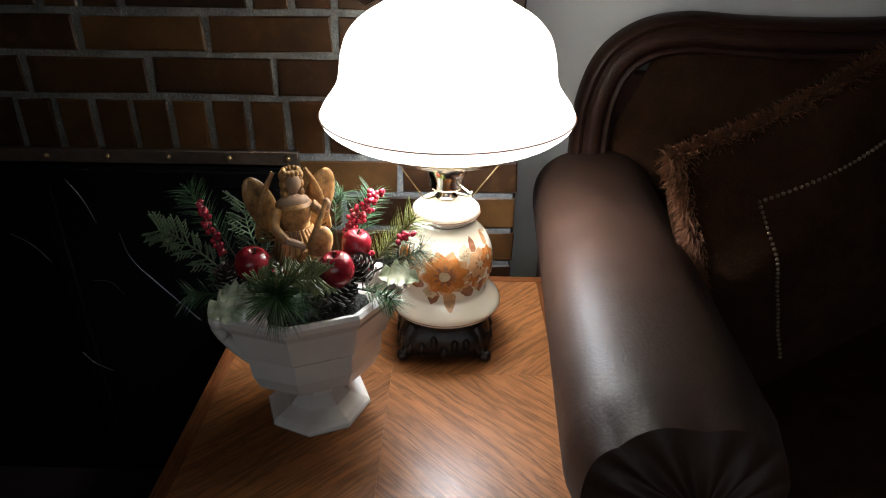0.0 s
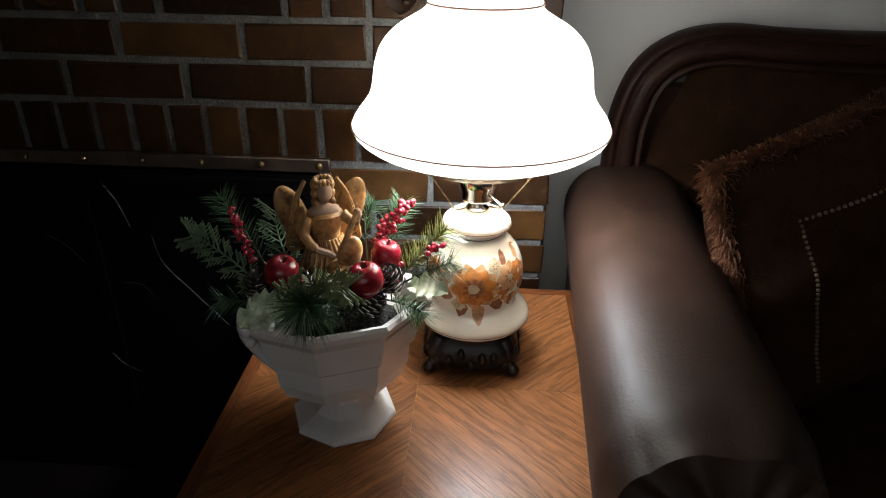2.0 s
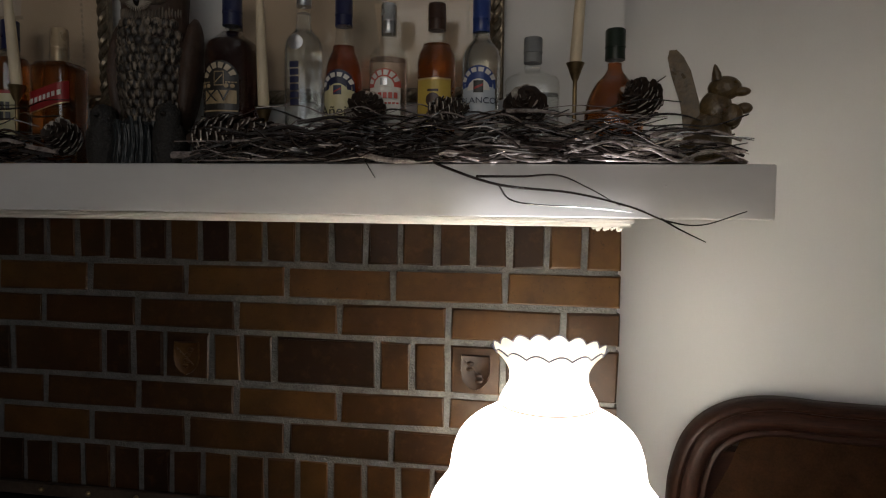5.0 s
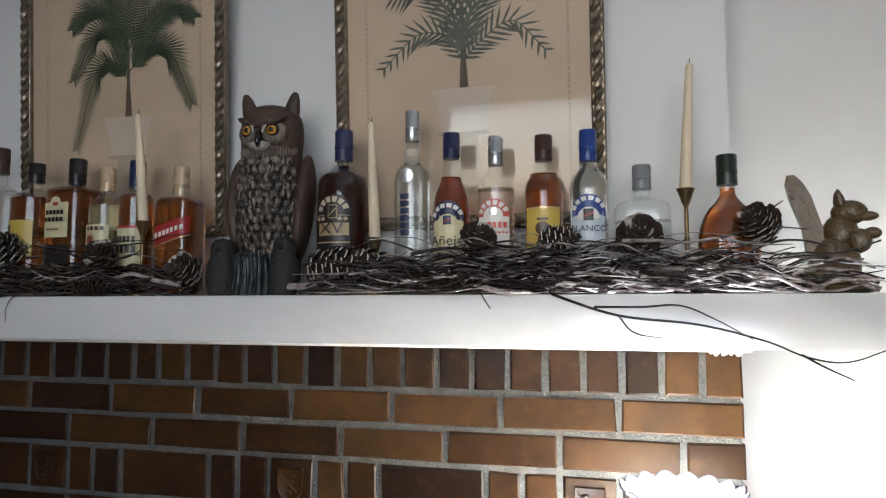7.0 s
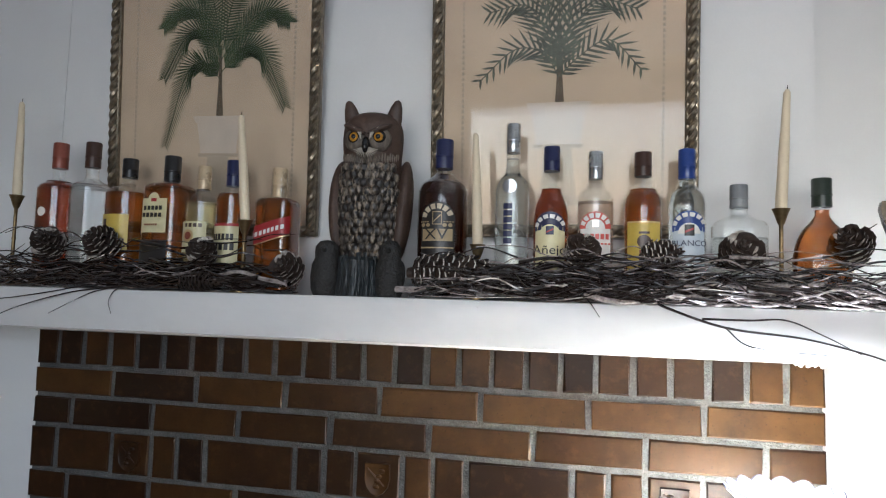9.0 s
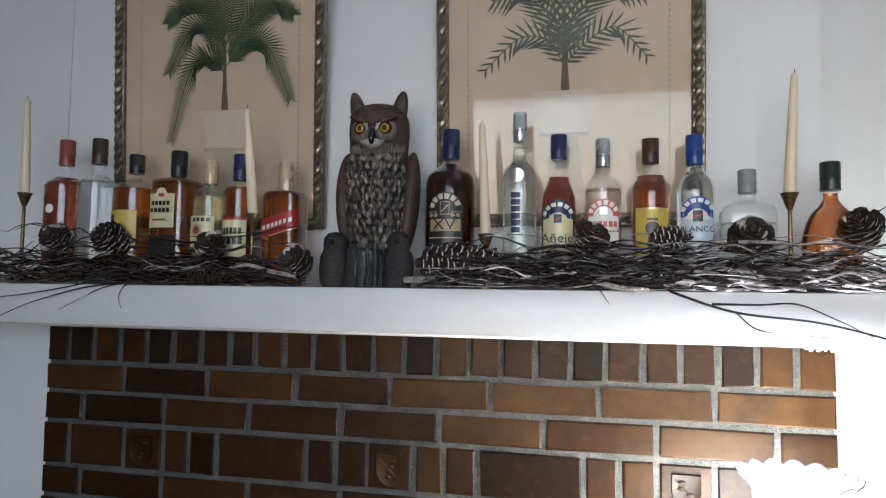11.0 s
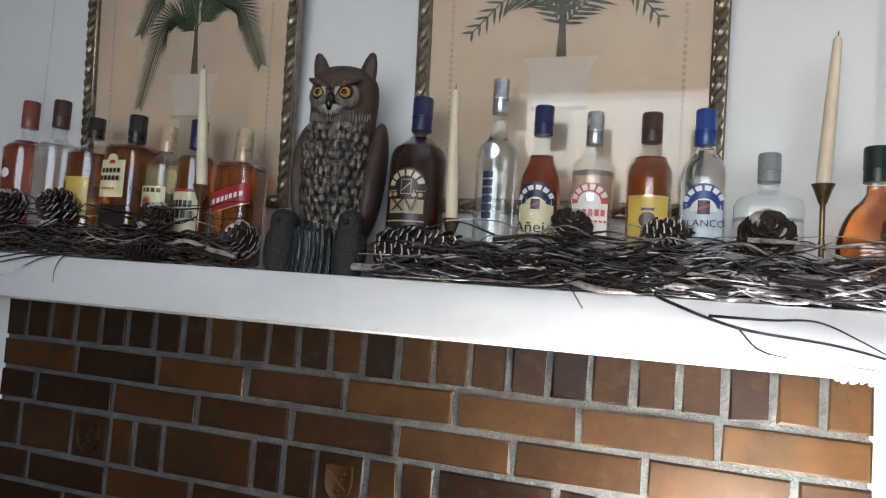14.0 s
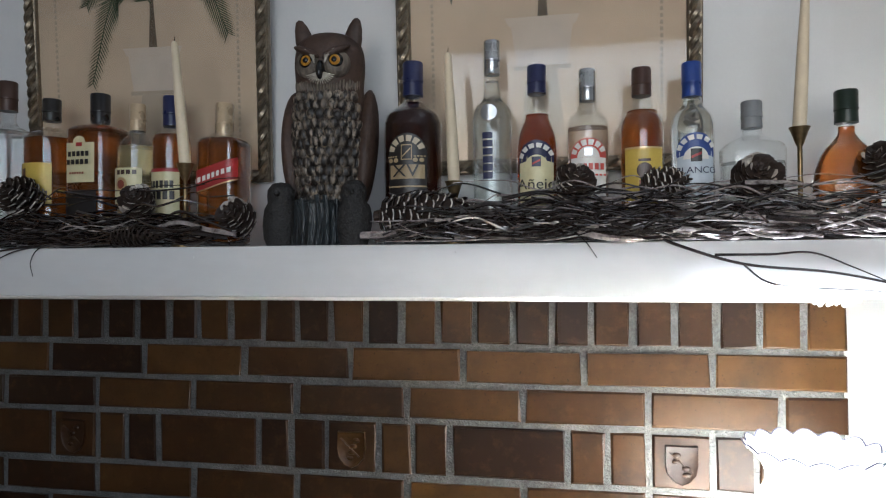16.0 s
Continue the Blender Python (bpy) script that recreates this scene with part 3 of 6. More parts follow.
def frond(bm, line, length, y, n=46, droop=0.3, wide=0.0032, side_scale=(1, 1)):
    """A printed palm frond: a curved rib with thin leaflets on both sides."""
    pts = curve_pts([(x, y, z) for x, z in line], 12)
    for i in range(n):
        t = 0.06 + 0.94 * i / (n - 1)
        j = t * (len(pts) - 1)
        k = min(int(j), len(pts) - 2)
        p, d = pts[k].lerp(pts[k + 1], j - k), (pts[k + 1] - pts[k]).normalized()
        for s, sc in ((1, side_scale[0]), (-1, side_scale[1])):
            out = (Vector((-d.z, 0, d.x)) * s * 0.8 + d * 0.75 + Vector((0, 0, -droop))).normalized()
            ln = length * sc * (0.35 + 0.65 * math.sin(math.pi * min(1, 0.12 + t * 0.85))) * random.uniform(0.85, 1.1)
            w = d * wide * 0.5
            tip = p + out * ln
            mid = p + out * ln * 0.5
            a, b, c, e = p - w, mid - w * 1.2, tip, mid + w * 1.2
            bm.faces.new([bm.verts.new(q) for q in (a, b, c, e, p + w)])
    for a, b in zip(pts, pts[1:]):
        n2 = Vector((-(b - a).z, 0, (b - a).x)).normalized() * 0.0012
        bm.faces.new([bm.verts.new(q) for q in (a - n2, b - n2, b + n2, a + n2)])


def framed_print(x0, x1, label, fronds, frond_mat, trunk, slant=0.0):
    z0, h, w = 1.533, 0.76, x1 - x0
    pic = thing("framed_print", label, "picture", pose((x0 + x1) / 2, 0.022, z0, 4.5, slant, 0))
    hw = w / 2
    y = -0.012
    rail = 0.026
    for s in (-1, 1):
        part("frame_side", box(bmesh.new(), s * hw - (0 if s < 0 else rail), s * hw + (rail if s < 0 else 0), -0.016, 0, 0.002, h, 0.003), GILT, pic)
        rope = bmesh.new()
        n = 120
        for strand in range(2):
            tube(rope, [(s * (hw - 0.0135) + 0.0045 * math.cos(i * 0.45 + strand * math.pi), -0.016 + 0.0045 * math.sin(i * 0.45 + strand * math.pi), 0.012 + (h - 0.024) * i / (n * 2)) for i in range(n * 2 + 1)], 0.0062, 0.0062, 6)
        part("rope_moulding", rope, GILT, pic, "twisted rope moulding")
    for zz in (0, h - rail):
        part("frame_rail", box(bmesh.new(), -hw + rail, hw - rail, -0.016, 0, zz, zz + rail, 0.003), GILT, pic)
        rope = bmesh.new()
        for strand in range(2):
            tube(rope, [(-hw + 0.012 + (w - 0.024) * i / 180, -0.016 + 0.0045 * math.sin(i * 0.45 + strand * math.pi), zz + 0.0135 + 0.0045 * math.cos(i * 0.45 + strand * math.pi)) for i in range(181)], 0.0062, 0.0062, 6)
        part("rope_moulding", rope, GILT, pic, "twisted rope moulding")
    art = part("print", boxes((-hw + rail, hw - rail, -0.006, -0.003, rail, h - rail)), PAPER, pic, "botanical print of a potted palm")
    edge = bmesh.new()
    for s in (-1, 1):
        for i in range(60):
            zc = rail + 0.02 + i * (h - 2 * rail - 0.04) / 59
            flat(edge, [(s * (hw - 0.066) - 0.003, zc - 0.003), (s * (hw - 0.066) + 0.003, zc - 0.003), (s * (hw - 0.066) + 0.002, zc + 0.004), (s * (hw - 0.066) - 0.002, zc + 0.004)], -0.0063)
    part("printed_border", edge, PAPER_EDGE, art, smooth=False)["kind"] = "stuff"
    px, pz = trunk
    pot, shadow = bmesh.new(), bmesh.new()
    flat(pot, [(px - 0.058, pz - 0.016), (px + 0.058, pz - 0.016), (px + 0.066, pz), (px - 0.066, pz)], -0.0063)
    flat(pot, [(px - 0.044, pz - 0.085), (px + 0.044, pz - 0.085), (px + 0.054, pz - 0.0165), (px - 0.054, pz - 0.0165)], -0.0063)
    flat(shadow, [(px - 0.05, pz - 0.093), (px + 0.05, pz - 0.093), (px + 0.05, pz - 0.0855), (px - 0.05, pz - 0.0855)], -0.0063)
    flat(shadow, [(px - 0.04, pz - 0.21), (px + 0.04, pz - 0.21), (px + 0.026, pz - 0.0935), (px - 0.026, pz - 0.0935)], -0.0063)
    part("printed_pot", pot, POT, art, smooth=False)
    part("printed_shadow", shadow, POT_DARK, art, smooth=False)["kind"] = "stuff"
    tk = bmesh.new()
    flat(tk, [(px - 0.007, pz), (px + 0.011, pz), (px + 0.006, pz + 0.07), (px + 0.004, pz + 0.16), (px - 0.003, pz + 0.16), (px - 0.003, pz + 0.07)], -0.0069)
    part("printed_trunk", tk, TRUNK, art, smooth=False)
    fr = bmesh.new()
    for i, (line, ln, kw) in enumerate(fronds):
        frond(fr, [(px + a, pz + b) for a, b in line], ln, -0.0072 - 0.0002 * i, **kw)
    part("printed_fronds", fr, frond_mat, art, smooth=False)
    g = part("glass_pane", boxes((-hw + rail - 0.002, hw - rail + 0.002, -0.0130, -0.0118, rail - 0.002, h - rail + 0.002)), PICTURE_PANE, pic, "clear picture glass")
    g.visible_shadow = False


framed_print(-1.537, -1.006, "botanical print of a feathery green palm in a gilt rope frame", [
    ([(0.0, 0.085), (-0.035, 0.118), (-0.085, 0.095), (-0.135, -0.065)], 0.049, dict(n=70, droop=0.15, wide=0.0028)),
    ([(0.0, 0.11), (-0.035, 0.185), (-0.085, 0.185), (-0.142, 0.09)], 0.053, dict(n=66, droop=0.15, wide=0.0028)),
    ([(0.005, 0.10), (0.055, 0.150), (0.11, 0.135), (0.163, 0.02)], 0.055, dict(n=68, droop=0.15, wide=0.0028)),
    ([(0.005, 0.13), (0.06, 0.20), (0.12, 0.235), (0.168, 0.205)], 0.053, dict(n=62, droop=0.15, wide=0.0028)),
    ([(0.0, 0.14), (-0.04, 0.23), (-0.10, 0.245), (-0.145, 0.205)], 0.051, dict(n=62, droop=0.15, wide=0.0028)),
    ([(-0.002, 0.15), (-0.02, 0.26), (-0.07, 0.33), (-0.12, 0.33)], 0.05, dict(n=50, droop=0.5)),
    ([(0.008, 0.15), (0.03, 0.26), (0.08, 0.33), (0.14, 0.33)], 0.05, dict(n=50, droop=0.5)),
], FROND, (0.0165, 0.271), 1.0)
framed_print(-0.751, -0.219, "botanical print of a spiky grey-green palm in a gilt rope frame", [
    ([(0.0, 0.05), (-0.03, 0.10), (-0.09, 0.11), (-0.16, 0.05)], 0.05, dict(n=16, droop=0.1, wide=0.006)),
    ([(0.0, 0.05), (0.04, 0.09), (0.10, 0.12), (0.16, 0.06)], 0.05, dict(n=16, droop=0.1, wide=0.006)),
    ([(0.0, 0.06), (-0.03, 0.15), (-0.07, 0.20), (-0.14, 0.19)], 0.07, dict(n=18, droop=0.0, wide=0.006)),
    ([(0.0, 0.06), (0.03, 0.15), (0.08, 0.2), (0.15, 0.18)], 0.07, dict(n=18, droop=0.0, wide=0.006)),
    ([(0.0, 0.06), (-0.02, 0.16), (-0.05, 0.28), (-0.11, 0.32)], 0.08, dict(n=20, droop=-0.1, wide=0.006)),
    ([(0.0, 0.06), (0.02, 0.16), (0.05, 0.28), (0.10, 0.33)], 0.08, dict(n=20, droop=-0.1, wide=0.006)),
    ([(0.0, 0.06), (0.0, 0.2), (0.0, 0.3), (0.0, 0.38)], 0.09, dict(n=22, droop=-0.1, wide=0.006)),
], FROND_GREY, (-0.003, 0.275))

# ---- bottles ----
CLEAR = liquid("clear_spirit", (0.95, 0.97, 0.96), 0.97)
AMBER = liquid("amber_rum", (0.52, 0.175, 0.034))
GOLD = liquid("golden_rum", (0.84, 0.48, 0.14))
RED = liquid("red_amber_rum", (0.58, 0.125, 0.035))
DARK = liquid("dark_rum", (0.05, 0.013, 0.008), 0.7)
PALE = liquid("pale_gold_spirit", (0.93, 0.82, 0.5))


def tint(name, c, rough=0.4, metal=0.0):
    return surface(name, c, rough, metal, vary=0.12, big=30, fine=200, relief=0.05, depth=0.0004)


NAVY, WHITE, YELLOW, CRIMSON, BLACK = tint("navy_print", (0.012, 0.016, 0.06)), tint("white_print", (0.72, 0.70, 0.66)), tint("yellow_label", (0.52, 0.38, 0.07)), tint("crimson_label", (0.30, 0.018, 0.02)), tint("black_print", (0.012, 0.011, 0.011))
CREAM_LABEL, PINK, BLUE, GOLD_FOIL, SILVER = tint("cream_label", (0.60, 0.55, 0.33)), tint("coral_print", (0.52, 0.085, 0.065)), tint("blue_label", (0.035, 0.07, 0.25)), tint("gold_foil", (0.60, 0.45, 0.24), 0.3, 0.6), tint("silver_cap", (0.55, 0.56, 0.58), 0.25, 0.85)
CAP_BLACK, CAP_NAVY, CAP_BLUE, CAP_RED, CAP_BROWN, CAP_GREY, CAP_GREEN, CAP_CREAM = (tint("black_cap", (0.013, 0.012, 0.012), 0.3), tint("navy_cap", (0.015, 0.02, 0.07), 0.3), tint("blue_cap", (0.02, 0.05, 0.22), 0.3), tint("red_brown_cap", (0.21, 0.055, 0.032), 0.35),
                                                                                  tint("dark_brown_cap", (0.05, 0.024, 0.016), 0.35), tint("grey_cap", (0.20, 0.21, 0.22), 0.35), tint("dark_green_cap", (0.012, 0.022, 0.014), 0.3), tint("pale_gold_cap", (0.55, 0.42, 0.27), 0.3, 0.3))
BG = thin_glass("bottle_glass", (0.965, 0.975, 0.97))


def decal(f, nu, nv, radius, power, off, squash=1.0):
    """A printed patch wrapped round a bottle: f(u, v) gives (along, height)."""
    def g(u, v):
        s, z = f(u, v)
        a = -math.pi / 2 + s / radius
        c, q = math.cos(a), math.sin(a)
        k = 1.0 / (abs(c) ** power + abs(q) ** power) ** (1 / power) if power != 2 else 1.0
        r = radius * k + off
        return Vector((r * c, r * q * squash, z))
    return sheet(bmesh.new(), g, nu, nv)


def rect(s0, s1, z0, z1):
    return (lambda u, v: (s0 + (s1 - s0) * u, z0 + (z1 - z0) * v)), 12, 2


def slanted(s0, s1, z0, z1, rise):
    return (lambda u, v: (s0 + (s1 - s0) * u, z0 + (z1 - z0) * v + rise * u)), 12, 2


def arc(cs, cz, r0, r1, a0, a1):
    return (lambda u, v: (cs + (r0 + (r1 - r0) * v) * math.cos(radians(a0 + (a1 - a0) * u)), cz + (r0 + (r1 - r0) * v) * math.sin(radians(a0 + (a1 - a0) * u)))), 24, 3


def words(text, size, centre, z, material, parent, radius, power, off, squash=1.0):
    cu = bpy.data.curves.new("lettering", "FONT")
    cu.body, cu.size, cu.align_x = text, size, "CENTER"
    ob = bpy.data.objects.new("lettering", cu)
    scene.collection.objects.link(ob)
    me = bpy.data.meshes.new_from_object(ob)
    bpy.data.objects.remove(ob)
    bm = bmesh.new()
    bm.from_mesh(me)
    bmesh.ops.triangulate(bm, faces=bm.faces)
    for v in bm.verts:
        s, zz = centre + v.co.x, z + v.co.y
        a = -math.pi / 2 + s / radius
        c, q = math.cos(a), math.sin(a)
        k = 1.0 / (abs(c) ** power + abs(q) ** power) ** (1 / power) if power != 2 else 1.0
        v.co = Vector(((radius * k + off) * c, (radius * k + off) * q * squash, zz))
    part("lettering", bm, material, parent, smooth=False)


def bottle(x, top, width, label, fill, spirit, cap, cap_h=0.05, cap_r=0.0155, shoulder=0.58, taper=0.14, power=2.0, y=-0.08, neck=0.0135, squash=1.0, turn=0.0, prints=(), text=(), lift=0.047, belly=0.0, bulb=False):
    h = top - SHELF
    R = width / 2
    ob = thing("bottle", label, "bottle", pose(x, y, SHELF + 0.0005, 0, 0, turn), group="bottles on the mantel")
    hs = h * shoulder
    ht = h * min(shoulder + taper, 0.9)
    base = [(R * 0.86, 0.0), (R * 0.97, 0.003), (R, 0.010), (R * (1 + belly), hs * 0.6), (R, hs), (R * 0.975, hs + (ht - hs) * 0.22), (R * 0.86, hs + (ht - hs) * 0.5), (max(neck * 1.3, R * 0.5), hs + (ht - hs) * 0.8), (neck * 1.12, ht), (neck, ht + 0.008), (neck, h - cap_h - 0.004)]
    if bulb:
        base = [(R * 0.6, 0.0), (R * 0.72, 0.004)] + [(R * math.sin(math.radians(a)), hs * (1 - math.cos(math.radians(a)) / 0.9)) for a in (50, 70, 90, 110, 128, 143, 153)] + [(neck * 1.15, hs * 2.12), (neck, hs * 2.2), (neck, h - cap_h - 0.004)]
        base = [p for i, p in enumerate(base) if i < 2 or p[1] > 0.006]
    prof = [(p.x, p.z) for p in curve_pts([(r, 0, z) for r, z in base], 3)]
    glass = part("glass", lathe(prof + [(neck, h - 0.006)], 40, squash=(1, squash), power=power), BG, ob)
    level = h * fill
    inner = [(max(0.004, r - 0.0022), max(0.006, z)) for r, z in prof if z < level]
    inner = [(inner[0][0], 0.006)] + [p for p in inner if p[1] > 0.0062]
    part("spirit", lathe(inner + [(inner[-1][0], level)], 40, squash=(1, squash), power=power), spirit, ob)
    c = [(cap_r, h - cap_h), (cap_r, h - cap_h + 0.002), (cap_r * 0.97, h - cap_h * 0.62), (cap_r * 1.03, h - cap_h * 0.6), (cap_r * 1.03, h - cap_h * 0.56), (cap_r, h - cap_h * 0.54), (cap_r, h - 0.002), (cap_r * 0.93, h), (0.0, h)]
    part("cap", lathe(c, 28), cap, ob)
    for i, (shape, material, name) in enumerate(prints):
        f, nu, nv = shape
        part(name, decal(lambda u, v, f=f: (f(u, v)[0], f(u, v)[1] + lift), nu, nv, R * (1 + belly * 0.8), power, 0.0007 + 0.00035 * i, squash), material, glass)
    for t, size, s, z, material in text:
        words(t, size, s, z + lift, material, glass, R * (1 + belly * 0.8), power, 0.0012 + 0.00035 * len(prints), squash)
    return ob


def bars(s0, s1, z, material, n=5, h=0.006):
    """Plain bars where small print stands."""
    w = (s1 - s0) / n
    return [(rect(s0 + w * i, s0 + w * (i + 0.7), z, z + h), material, "print_bar") for i in range(n)]


def arc_bars(cz, r0, r1, a0, a1, material, n=6):
    w = (a1 - a0) / n
    return [(arc(0, cz, r0, r1, a0 + w * i, a0 + w * (i + 0.72)), material, "print_bar") for i in range(n)]


bottle(-1.595, 1.727, 0.088, "tall bottle of red-amber rum with a red-brown capsule", 0.73, liquid("deep_red_rum", (0.38, 0.075, 0.03)), CAP_RED, 0.058, 0.0165, 0.655, 0.095, lift=0.0, prints=[(arc(0, 0.165, 0, 0.010, 0, 360), WHITE, "emblem")] + bars(-0.026, 0.026, 0.115, WHITE, 4, 0.008))
bottle(-1.509, 1.727, 0.087, "tall bottle of clear rum with a dark red-brown capsule", 0.70, CLEAR, CAP_BROWN, 0.057, 0.0165, 0.655, 0.095, lift=0.01, prints=[(rect(-0.034, -0.022, 0.13, 0.16), CAP_RED, "emblem")] + bars(-0.012, 0.03, 0.10, CAP_GREY, 3, 0.006))
bottle(-1.412, 1.688, 0.095, "bottle of amber rum with a yellow label and black cap", 0.73, AMBER, CAP_BLACK, 0.042, 0.0165, 0.70, 0.11, lift=0.024, prints=[(rect(-0.040, 0.034, 0.055, 0.135), YELLOW, "label"), (rect(-0.028, -0.015, 0.10, 0.125), CAP_BROWN, "emblem")] + bars(-0.025, 0.03, 0.075, CAP_BROWN, 6, 0.008))
bottle(-1.307, 1.692, 0.094, "square-shouldered bottle of golden rum with a cream label", 0.79, AMBER, CAP_BLACK, 0.058, 0.0175, 0.73, 0.09, power=4, lift=0.020, prints=[(rect(-0.033, 0.022, 0.10, 0.172), CREAM_LABEL, "label"), (rect(-0.036, 0.025, 0.035, 0.085), BLACK, "label"), (arc(-0.006, 0.172, 0, 0.012, 0, 180), CREAM_LABEL, "label_crest"), (rect(-0.012, 0.0, 0.165, 0.172), CRIMSON, "emblem")] + bars(-0.027, 0.016, 0.147, BLACK, 5, 0.009) + bars(-0.027, 0.016, 0.132, BLACK, 5, 0.009) + bars(-0.020, 0.008, 0.114, CAP_RED, 6, 0.004))
bottle(-1.229, 1.669, 0.075, "slim bottle of pale gold rum with a pale label", 0.70, PALE, CAP_CREAM, 0.05, 0.0145, 0.68, 0.12, lift=0.030, prints=[(rect(-0.030, 0.030, 0.05, 0.115), CREAM_LABEL, "label"), (arc(-0.008, 0.085, 0, 0.013, 0, 360), GOLD_FOIL, "emblem"), (arc(-0.008, 0.085, 0, 0.008, 0, 360), CAP_RED, "emblem")] + bars(-0.016, 0.024, 0.103, CAP_BROWN, 4, 0.008))
bottle(-1.159, 1.68, 0.068, "bottle of red-amber whisky with a cream and gold label", 0.74, AMBER, CAP_NAVY, 0.055, 0.016, 0.69, 0.11, lift=0.024, prints=[(rect(-0.032, 0.032, 0.035, 0.118), CREAM_LABEL, "label"), (rect(-0.032, 0.032, 0.112, 0.118), CRIMSON, "label_stripe")] + bars(-0.026, 0.024, 0.083, BLACK, 6, 0.013) + bars(-0.026, 0.026, 0.062, BLACK, 5, 0.015))
bottle(-1.054, 1.662, 0.078, "square bottle of amber whisky with a slanted red label", 0.75, AMBER, CAP_CREAM, 0.062, 0.0155, 0.69, 0.11, lift=0.002, power=6, prints=[(slanted(-0.039, 0.039, 0.092, 0.130, 0.026), CRIMSON, "label"), (slanted(-0.039, 0.039, 0.090, 0.0925, 0.026), GOLD_FOIL, "label_edge")] + [(slanted(-0.034 + 0.008 * i, -0.029 + 0.008 * i, 0.108 + 0.0027 * i, 0.117 + 0.0027 * i, 0.002), WHITE, "print_bar") for i in range(8)])
OLD_GOLD = tint("old_gold_print", (0.36, 0.27, 0.15), 0.45)
bottle(-0.704, 1.714, 0.098, "broad-shouldered bottle of dark rum with a black and gold label", 0.775, DARK, CAP_NAVY, 0.058, 0.0175, 0.64, 0.15, belly=0.02, lift=0.024, prints=[(rect(-0.034, 0.034, 0.03, 0.125), BLACK, "label"), (arc(0, 0.125, 0, 0.034, 0, 180), BLACK, "label_crest"), (rect(-0.030, 0.030, 0.084, 0.107), OLD_GOLD, "label_band"), (rect(-0.009, 0.009, 0.115, 0.140), OLD_GOLD, "emblem"), (rect(-0.0075, 0.0075, 0.1165, 0.1385), BLACK, "emblem"), (slanted(-0.0065, 0.0065, 0.119, 0.122, 0.013), OLD_GOLD, "emblem_stripe"), (rect(-0.032, 0.032, 0.070, 0.0725), OLD_GOLD, "label_line")] + arc_bars(0.124, 0.021, 0.031, 168, 12, tint("pale_gold_print", (0.50, 0.42, 0.30), 0.45)) + bars(-0.031, -0.012, 0.119, OLD_GOLD, 4, 0.002) + bars(0.012, 0.031, 0.119, OLD_GOLD, 4, 0.002) + [(arc(s, 0.1135, 0, 0.0036, 0, 360), OLD_GOLD, "emblem") for s in (-0.023, -0.014, 0.014, 0.023)], text=[("XV", 0.029, 0, 0.0865, BLACK)])
bottle(-0.5685, 1.742, 0.068, "tall clear bottle of white rum with upright blue print", 0.80, CLEAR, SILVER, 0.056, 0.0135, 0.60, 0.14, lift=0.044, prints=[(rect(-0.012, 0.004, 0.062 + 0.013 * i, 0.0725 + 0.013 * i), NAVY, "print_bar") for i in range(6)] + [(arc(-0.002, 0.170, 0, 0.013, 0, 360), SILVER, "seal")])
bottle(-0.4945, 1.696, 0.069, "bottle of amber aged rum with a navy and cream label", 0.72, RED, CAP_NAVY, 0.047, 0.0155, 0.46, 0.33, lift=0.025, prints=[(rect(-0.030, 0.030, 0.02, 0.118), CREAM_LABEL, "label"), (arc(0, 0.110, 0, 0.031, -10, 190), NAVY, "label_crest"), (arc(0, 0.098, 0, 0.019, 0, 180), CREAM_LABEL, "label_inner"), (rect(-0.007, 0.007, 0.098, 0.114), NAVY, "emblem"), (slanted(-0.006, 0.006, 0.101, 0.104, 0.006), CRIMSON, "emblem_stripe"), (rect(-0.031, 0.031, 0.012, 0.0195), NAVY, "label_foot")] + arc_bars(0.106, 0.0222, 0.0296, 165, 15, WHITE), text=[("Añejo", 0.024, 0, 0.062, BLACK)])
bottle(-0.413, 1.685, 0.068, "clear bottle with a coral and white printed label", 0.66, liquid("pink_spirit", (0.93, 0.80, 0.72), 0.96), SILVER, 0.052, 0.0135, 0.65, 0.13, lift=0.030, prints=[(rect(-0.030, 0.030, 0.035, 0.105), WHITE, "label"), (arc(0, 0.105, 0.0, 0.031, 0, 180), PINK, "label_crest"), (arc(0, 0.105, 0.0, 0.0175, 0, 180), WHITE, "label_inner"), (rect(-0.006, 0.006, 0.108, 0.120), SILVER, "emblem")] + arc_bars(0.105, 0.0195, 0.0285, 165, 15, WHITE) + bars(-0.024, 0.024, 0.085, PINK, 6, 0.010) + bars(-0.024, 0.024, 0.075, PINK, 9, 0.003))
bottle(-0.328, 1.682, 0.069, "bottle of amber rum with a yellow label and dark brown cap", 0.75, AMBER, CAP_BROWN, 0.045, 0.0155, 0.63, 0.17, lift=0.022, prints=[(rect(-0.032, 0.032, 0.03, 0.125), YELLOW, "label"), (rect(-0.032, 0.032, 0.124, 0.127), GOLD_FOIL, "label_edge"), (arc(0, 0.09, 0, 0.012, 0, 360), CAP_BROWN, "emblem"), (rect(-0.009, 0.009, 0.104, 0.108), CAP_BROWN, "emblem"), (rect(-0.008, 0.008, 0.05, 0.075), CAP_RED, "emblem")])
